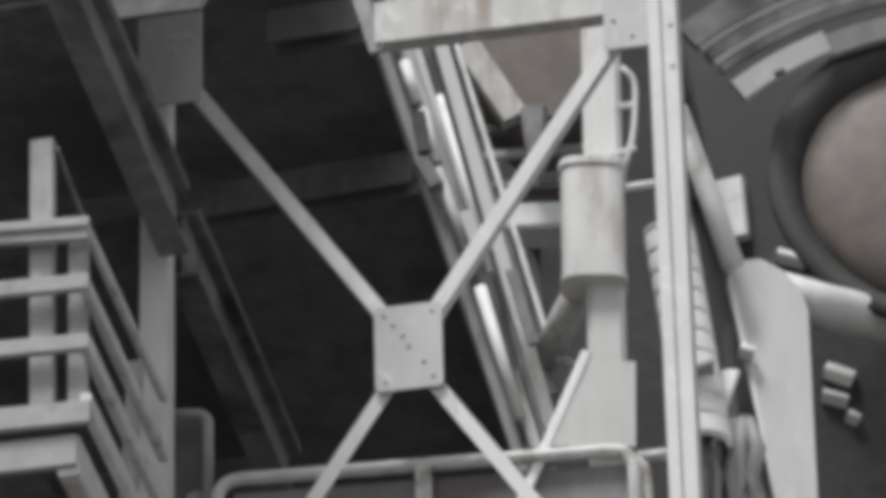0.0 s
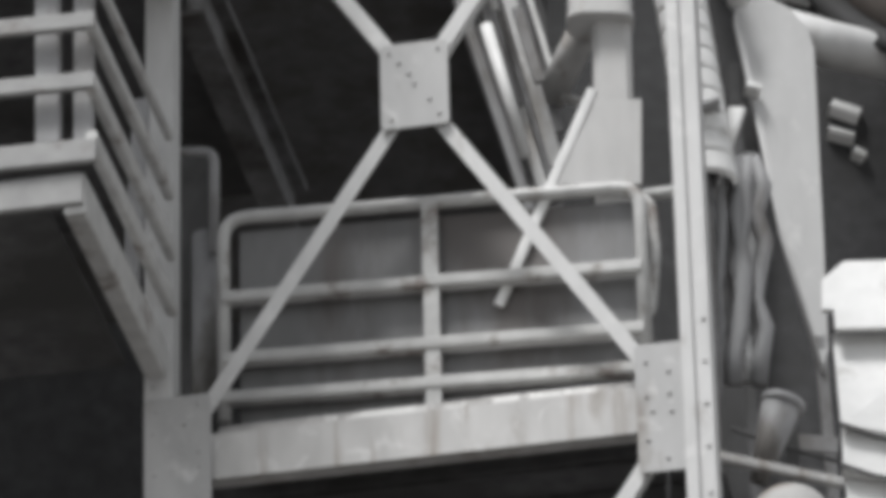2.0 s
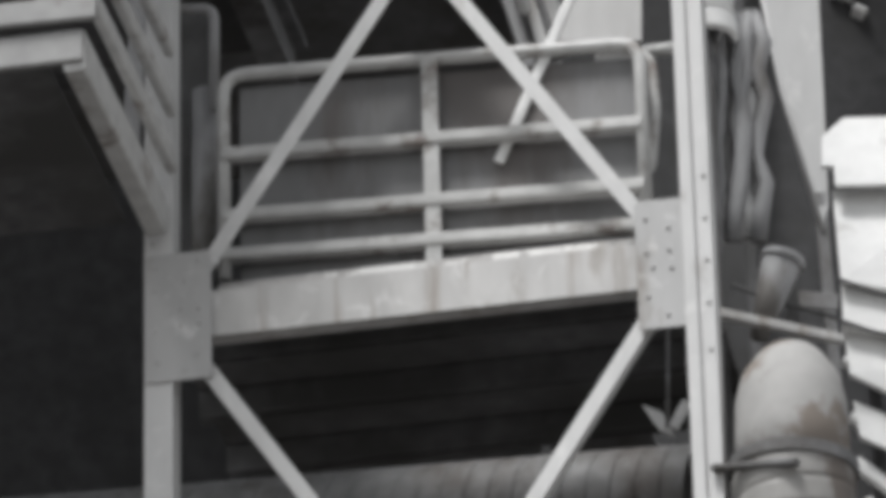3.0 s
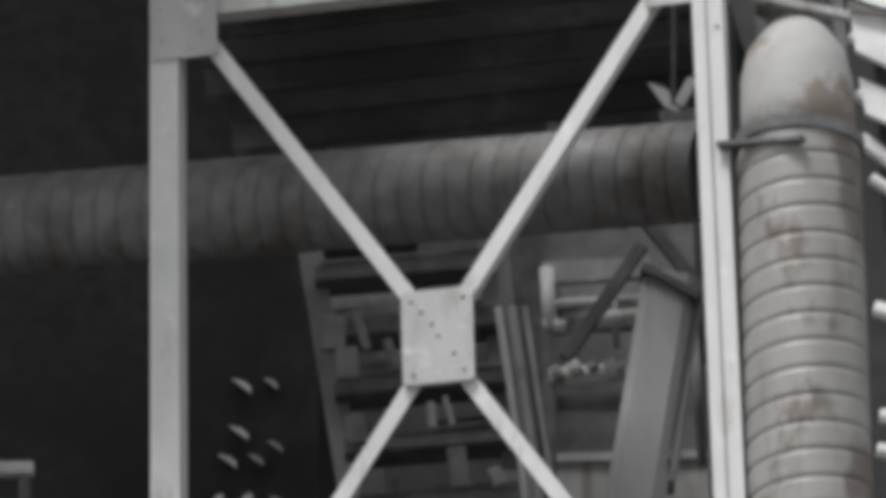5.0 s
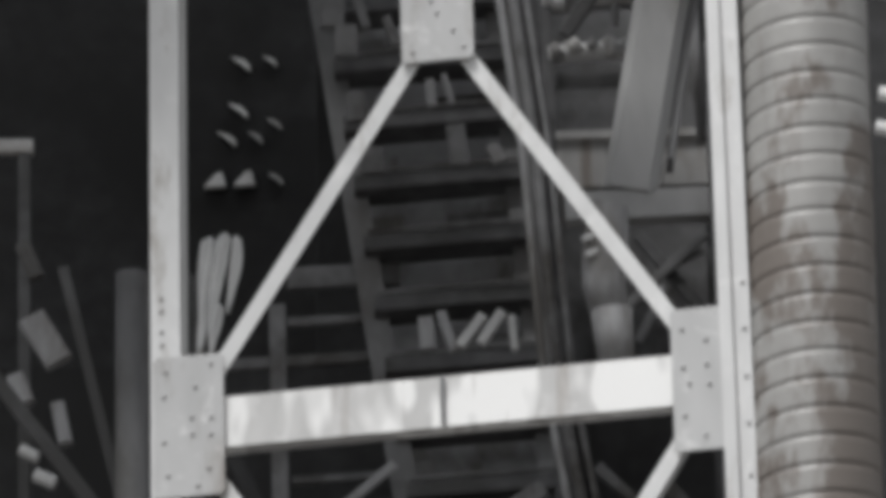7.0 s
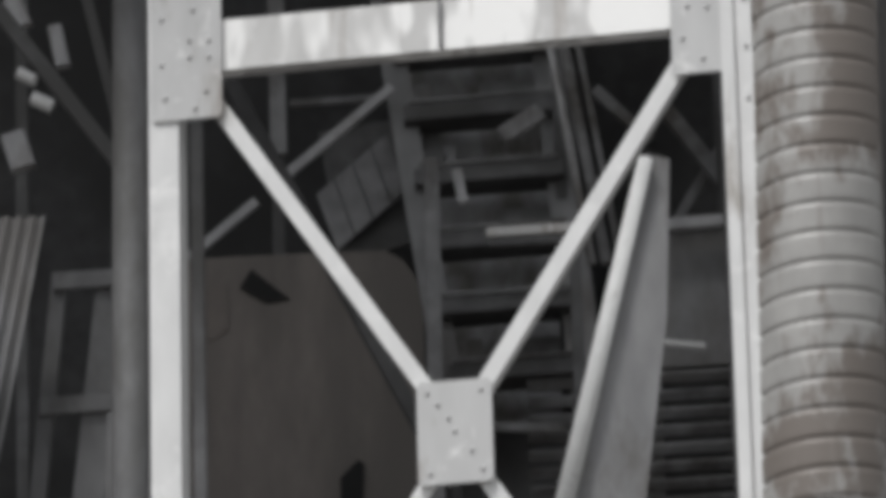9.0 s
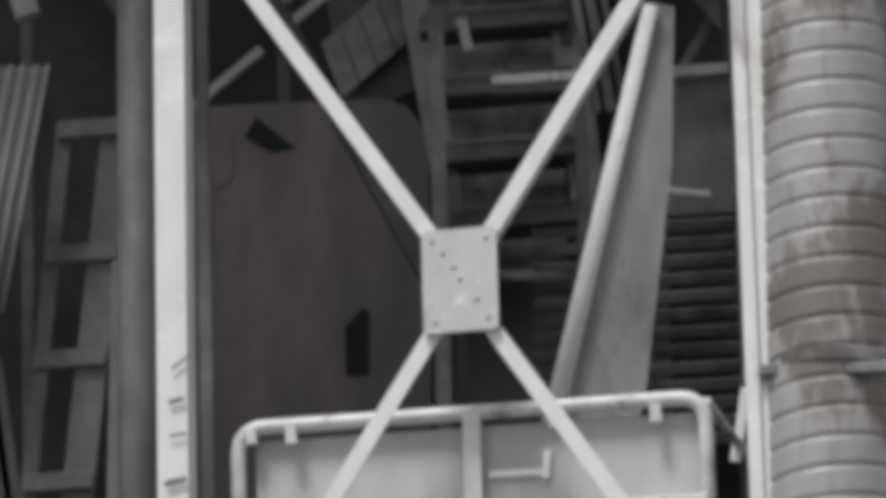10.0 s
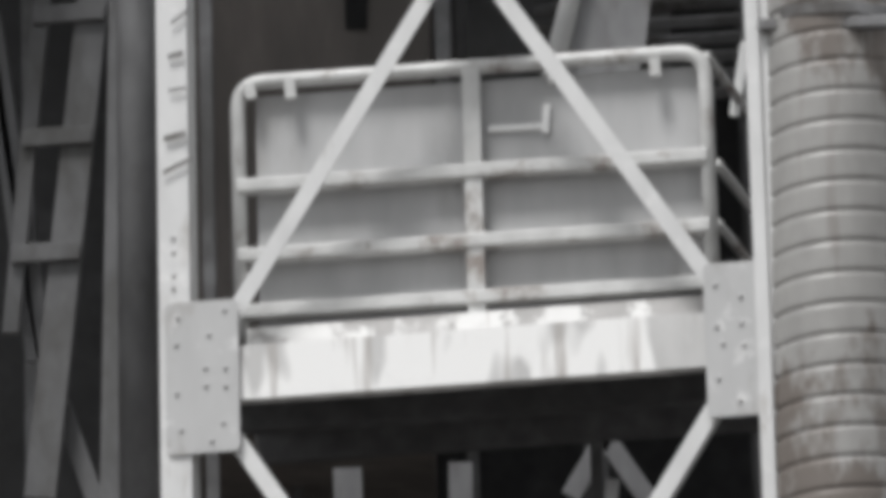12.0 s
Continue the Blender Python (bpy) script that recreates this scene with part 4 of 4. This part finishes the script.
for i in range(6):
    q = Vector((-0.674, 31.700, 12.918)) + Vector((0.095 * i, 0, 0.083 * i))
    part("side_plate", slab([q, q + Vector((0.088, 0, 0.077)), q + Vector((0.088 + 0.10, 0, 0.077 - 0.30)), q + Vector((0.10, 0, -0.30))], 0.02, (0.1, 1, 0)), DIM, fl)
part("backing", slab([(-0.659, 31.800, 13.290), (-0.166, 31.800, 13.369), (-0.139, 31.800, 12.695), (-0.557, 31.800, 12.585)], 0.02), DEEP_GREY, fl)
part("post", bar((-0.858, 31.600, 13.100), (-0.862, 31.600, 14.336), rect(0.085, 0.06)), DIM, fl)
for q0, q1, w in (((-0.817, 32.000, 14.648), (-0.228, 32.000, 14.663), 0.12), ((-0.821, 32.000, 14.401), (-0.410, 32.000, 14.414), 0.05), ((-1.118, 32.000, 14.172), (-0.297, 32.000, 14.203), 0.06), ((-0.806, 32.000, 13.523), (-0.369, 32.000, 13.542), 0.04)):
    part("cross_rail", bar(q0, q1, rect(w, 0.04)), DIM, fl)
part("back_brace", bar((-1.037, 28.200, 12.331), (-0.123, 28.200, 10.492), rect(0.07, 0.06)), BLACK, hoist, "near-black back brace")

# ---- lower left: lattice column, corrugated sheet, round column ----
lc = thing("lattice_column", (-1.963, 28.800, 8.148), "grey lattice column of two flats with batten plates", "lattice column")
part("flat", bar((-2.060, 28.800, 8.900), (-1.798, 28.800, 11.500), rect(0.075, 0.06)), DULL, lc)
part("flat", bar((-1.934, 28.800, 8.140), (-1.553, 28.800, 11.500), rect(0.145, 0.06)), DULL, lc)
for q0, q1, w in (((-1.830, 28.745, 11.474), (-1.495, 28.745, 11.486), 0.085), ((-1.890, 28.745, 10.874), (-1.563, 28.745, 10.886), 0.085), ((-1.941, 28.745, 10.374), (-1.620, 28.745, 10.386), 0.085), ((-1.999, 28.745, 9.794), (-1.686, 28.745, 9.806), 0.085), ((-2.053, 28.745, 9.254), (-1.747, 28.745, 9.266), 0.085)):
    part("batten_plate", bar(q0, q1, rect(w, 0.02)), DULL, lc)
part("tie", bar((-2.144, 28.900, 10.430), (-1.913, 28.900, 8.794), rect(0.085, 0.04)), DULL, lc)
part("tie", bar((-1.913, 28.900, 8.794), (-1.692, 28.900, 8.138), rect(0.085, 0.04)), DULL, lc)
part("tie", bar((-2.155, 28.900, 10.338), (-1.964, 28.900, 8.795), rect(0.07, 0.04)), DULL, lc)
cs = thing("corrugated_sheet", (-1.990, 28.400, 10.602), "grey corrugated sheet leaning beside the columns", "sheet")
bm = bmesh.new()
top0, top1, low1, low0 = Vector((-2.730, 28.400, 11.668)), Vector((-1.836, 28.400, 11.670)), Vector((-2.054, 28.400, 10.498)), Vector((-2.929, 28.400, 10.496))
prev = None
for i in range(121):
    w = i / 120
    off = Vector((0, -0.018 * math.cos(i / 120 * 2 * math.pi * 15), 0))
    now = [bm.verts.new(top0.lerp(top1, w) + off), bm.verts.new(low0.lerp(low1, w) + off), bm.verts.new(low0.lerp(low1, w) + off + Vector((0, 0.004, 0))), bm.verts.new(top0.lerp(top1, w) + off + Vector((0, 0.004, 0)))]
    if prev:
        for k in range(4):
            bm.faces.new((prev[k], now[k], now[(k + 1) % 4], prev[(k + 1) % 4]))
    prev = now
part("sheet", bm, MID, cs, smooth=True)
rc = thing("round_column", (-1.478, 28.200, 7.995), "dull grey tubular column close behind the post", "column")
part("shaft", tube([(-1.449, 28.200, 7.446), (-1.435, 28.200, 13.142)], [0.105, 0.075], 24), DULL, rc, smooth=True)
part("wing_plate", bar((-1.574, 28.300, 7.722), (-1.539, 28.300, 10.691), rect(0.15, 0.03), prof_b=rect(0.04, 0.03)), DULL, rc)
part("strut", bar((-2.103, 28.600, 12.815), (-1.494, 28.600, 11.963), rect(0.07, 0.05)), DEEP_GREY, rc)
part("strut", bar((-1.774, 28.600, 13.344), (-1.518, 28.600, 12.213), rect(0.05, 0.05)), DEEP_GREY, rc)
cl = thing("cable_clip", (-1.299, 27.319, 9.762), "pale clips and short bracket on the post", "clip")
for q0, q1, w in (((-1.254, 27.310, 9.881), (-1.174, 27.296, 9.938), 0.02), ((-1.269, 27.313, 9.733), (-1.203, 27.301, 9.745), 0.04), ((-1.267, 27.313, 9.581), (-1.193, 27.299, 9.588), 0.02), ((-1.289, 27.317, 9.368), (-1.196, 27.300, 9.386), 0.05), ((-1.296, 27.318, 9.218), (-1.173, 27.295, 9.271), 0.03)):
    part("clip", bar(q0, q1, rect(w * 0.5, 0.008)), STEEL, cl)

# ---- tank, tapering leg and louvres ----
tk = thing("tank", (-0.743, 30.400, 10.619), "dark rust-brown sheet tank with a rounded shoulder", "tank")
part("shell", slab([(-1.385, 30.400, 12.136), (-0.782, 30.400, 12.153), (-0.315, 30.400, 12.157), (-0.229, 30.400, 12.103), (-0.168, 30.400, 12.008), (-0.139, 30.400, 11.840), (-0.191, 30.400, 8.818), (-1.424, 30.400, 8.852)], 2.0), TANK, tk)
part("patch", slab([(-1.244, 30.390, 11.998), (-1.091, 30.390, 12.002), (-1.083, 30.390, 11.771), (-1.158, 30.390, 11.721), (-1.247, 30.390, 11.747)], 0.012), BROWN, tk, "lighter brown scaled patch")
# solid near-black plates paint the depth of the tank's openings
part("hatch", slab([(-0.969, 30.385, 12.075), (-0.785, 30.385, 11.917), (-0.895, 30.385, 11.899), (-1.025, 30.385, 11.981)], 0.02), VOID, tk, "near-black plate standing in for an unlit opening")
part("hatch", slab([(-0.469, 30.385, 11.094), (-0.442, 30.385, 11.070), (-0.454, 30.385, 10.759), (-0.557, 30.385, 10.762), (-0.558, 30.385, 11.003)], 0.02), VOID, tk, "near-black plate standing in for an unlit opening")
ml = simple("mid_post", bar((-0.096, 30.200, 10.414), (-0.084, 30.200, 12.551), rect(0.075, 0.06)), DIM, "dull grey post in front of the stair", "post")
lg = thing("tapering_leg", (0.446, 28.900, 10.034), "pale tapering steel leg with one bright round edge", "leg")
# white edge and grey cheek put the leg's lit and dim sides into colour
part("edge_tube", tube([(0.379, 28.800, 9.954), (0.911, 28.800, 12.015)], [0.05, 0.036], 18), WHITE, lg, "rounded edge, its lit side put into white", smooth=True)
part("cheek", slab([(0.914, 28.850, 12.061), (1.023, 28.850, 12.030), (0.984, 28.850, 11.259), (0.821, 28.850, 10.128), (0.765, 28.850, 10.011), (0.407, 28.850, 10.021)], 0.03), STEEL, lg)
lv = thing("louvre_bank", (1.162, 31.200, 10.728), "bank of dark louvre slats under a grey panel", "louvre")
part("panel", slab([(0.973, 31.200, 12.479), (1.481, 31.200, 12.494), (1.453, 31.200, 11.798), (0.949, 31.200, 11.783)], 0.05), MID, lv)
part("top_bar", bar((1.070, 31.100, 12.492), (1.450, 31.100, 12.510), rect(0.06, 0.06)), STEEL, lv)
part("back_panel", slab([(-0.07, 31.95, 12.02), (1.05, 31.95, 12.03), (1.05, 31.95, 9.6), (-0.07, 31.95, 9.6)], 0.03), MID, lv)
for i in range(13):
    q0, q1 = Vector((0.36, 31.200, 11.707)) - Vector((0, 0, 0.092 * i)), Vector((1.507, 31.200, 11.744)) - Vector((0, 0, 0.092 * i))
    part("slat", bar(q0, q1, rect(0.06, 0.02), (0, -0.8, -0.6)), MID if i % 4 == 0 else DIM, lv)
sb = thing("shelf_bar", (0.378, 30.900, 12.391), "bright steel shelf bar across the stair", "bar")
part("bar", bar((0.178, 30.900, 12.405), (0.631, 30.900, 12.422), rect(0.05, 0.05)), PALE, sb)
part("lip", bar((0.188, 30.900, 12.346), (0.545, 30.900, 12.354), rect(0.03, 0.05)), DEEP_GREY, sb)
for q0, q1, w, m in (((1.034, 31.100, 11.880), (1.243, 31.100, 11.854), 0.03, PAINT), ((-0.120, 31.000, 11.456), (0.544, 31.000, 11.414), 0.05, DIM)):
    simple("cross_bar", bar(q0, q1, rect(w, 0.03)), m, "short grey bar among the louvres", "bar")

# lower railing: return rails, bracket lugs; things under the landing
rt = thing("return_railing", (1.152, 27.497, 9.503), "pale railing that returns behind the landing", "railing")
for q in ((1.040, 27.213, 9.638), (1.070, 27.207, 9.158), (1.060, 27.209, 8.898)):
    q = Vector(q)
    part("rail", tube([q, q + BACK * 1.0 + ALONG * 0.05], 0.022, 12), RAIL, rt, smooth=True)
part("bright_strip", bar((1.242, 27.900, 9.901), (1.179, 27.900, 9.567), rect(0.045, 0.02)), WHITE, rt)
lug = thing("rail_hook", (-0.783, 27.508, 9.613), "short pale hooks under the top rail", "hook")
for q0, q1 in (((-0.930, 27.535, 9.663), (-0.919, 27.533, 9.599)), ((-0.753, 27.503, 9.674), (-0.747, 27.501, 9.585)), ((0.818, 27.213, 9.633), (0.821, 27.213, 9.557))):
    part("hook", bar(q0, q1, rect(0.05, 0.03)), RAIL, lug)
for q0, q1, w, m in (((-0.580, 29.600, 8.423), (-0.574, 29.600, 8.079), 0.13, STEEL), ((-0.061, 29.600, 8.435), (-0.071, 29.600, 8.065), 0.11, STEEL), ((0.438, 29.600, 8.262), (0.602, 29.600, 8.536), 0.09, STEEL), ((0.602, 29.600, 8.536), (0.799, 29.600, 8.226), 0.09, STEEL), ((0.619, 29.700, 8.227), (0.636, 29.700, 8.359), 0.06, PAINT)):
    simple("undercroft_post", bar(q0, q1, rect(w, 0.05)), m, "grey post standing in the shade under the landing", "post", "posts under the landing")
# same shade-dark colour behind the lower steelwork
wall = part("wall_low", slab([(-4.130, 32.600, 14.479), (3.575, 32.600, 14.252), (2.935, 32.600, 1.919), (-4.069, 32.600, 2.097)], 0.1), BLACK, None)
tagged(wall, "near-black wall behind the tank and louvres, shade in its colour", "wall", kind="structure")

# dark posts that carry what stands off the walls
legs_to(gal, (0.668, 31.900, 20.531), 1.4)
part("arm", bar((0.668, 31.85, 20.50), (0.668, 33.33, 20.50), rect(0.06, 0.06), (0, 0, 1)), DEEP_GREY, gal)
legs_to(hop, (0.759, 31.600, 22.029), 1.7)
part("arm", bar((0.759, 32.0, 21.98), (0.759, 33.33, 21.98), rect(0.06, 0.06), (0, 0, 1)), DEEP_GREY, hop)
legs_to(gir, (1.706, 30.300, 19.693))
legs_to(bund, (1.423, 28.350, 17.839), 0.0)
legs_to(clad, (2.172, 28.500, 16.922))
legs_to(stair, (-0.005, 31.200, 11.692))
legs_to(pl, (0.567, 31.500, 15.929), 0.0)
legs_to(fb, (1.391, 30.750, 14.473))
legs_to(lat, (1.384, 31.400, 14.564))
legs_to(sh, (-1.143, 28.200, 13.170))
legs_to(fl, (-0.869, 31.650, 13.394))
legs_to(lc, (-1.965, 28.900, 8.639))
legs_to(cs, (-2.217, 28.400, 11.279))
legs_to(rc, (-1.440, 28.100, 7.675))
legs_to(lg, (0.552, 28.900, 10.138))
legs_to(lv, (1.393, 31.200, 12.422))
legs_to(sb, (0.614, 30.850, 12.367))
legs_to(lamp, (1.783, 28.300, 16.453))
leg(cross, -3.2, 31.6, 14.9, 0.1)
leg(cross, 1.33, 29.7, 14.9)

hook = thing("pipe_hanger", (1.086, 27.408, 15.227), "small pale bent pipe hanger under the landing", "bracket")
part("plate", slab([(0.999, 27.424, 15.325), (1.088, 27.407, 15.279), (1.140, 27.398, 15.156), (1.072, 27.410, 15.193)], 0.03, BACK), PAINT, hook)
part("hanger_rod", bar((1.111, 27.403, 15.194), (1.137, 27.398, 15.868), rect(0.02, 0.02)), DIM, hook)
part("clip", bar((1.137, 27.398, 15.191), (1.206, 27.385, 15.314), rect(0.05, 0.03)), PAINT, hook)
simple("rail_end", tube([(1.077, 27.511, 17.253), (1.251, 27.479, 17.254)], 0.03, 12), RAIL, "short pale rail end beside the post", "rail", smooth=True)
part("tie", bar((0.60, 29.10, 18.10), (0.95, 28.82, 18.12), rect(0.06, 0.04), (0, 0, 1)), STEEL, inc)
tag = thing("angle_bracket", (0.234, 27.392, 9.385), "bright white angle bracket on the lower sheet panel", "bracket")
part("flat", bar((0.101, 27.426, 9.401), (0.363, 27.378, 9.395), rect(0.03, 0.02), -BACK), WHITE, tag)
part("upright", bar((0.343, 27.377, 9.365), (0.356, 27.374, 9.490), rect(0.035, 0.02), -BACK), WHITE, tag)
part("foot_rod", bar((0.386, 27.364, 9.587), (0.371, 27.367, 9.652), rect(0.05, 0.03), -BACK), WHITE, tag)
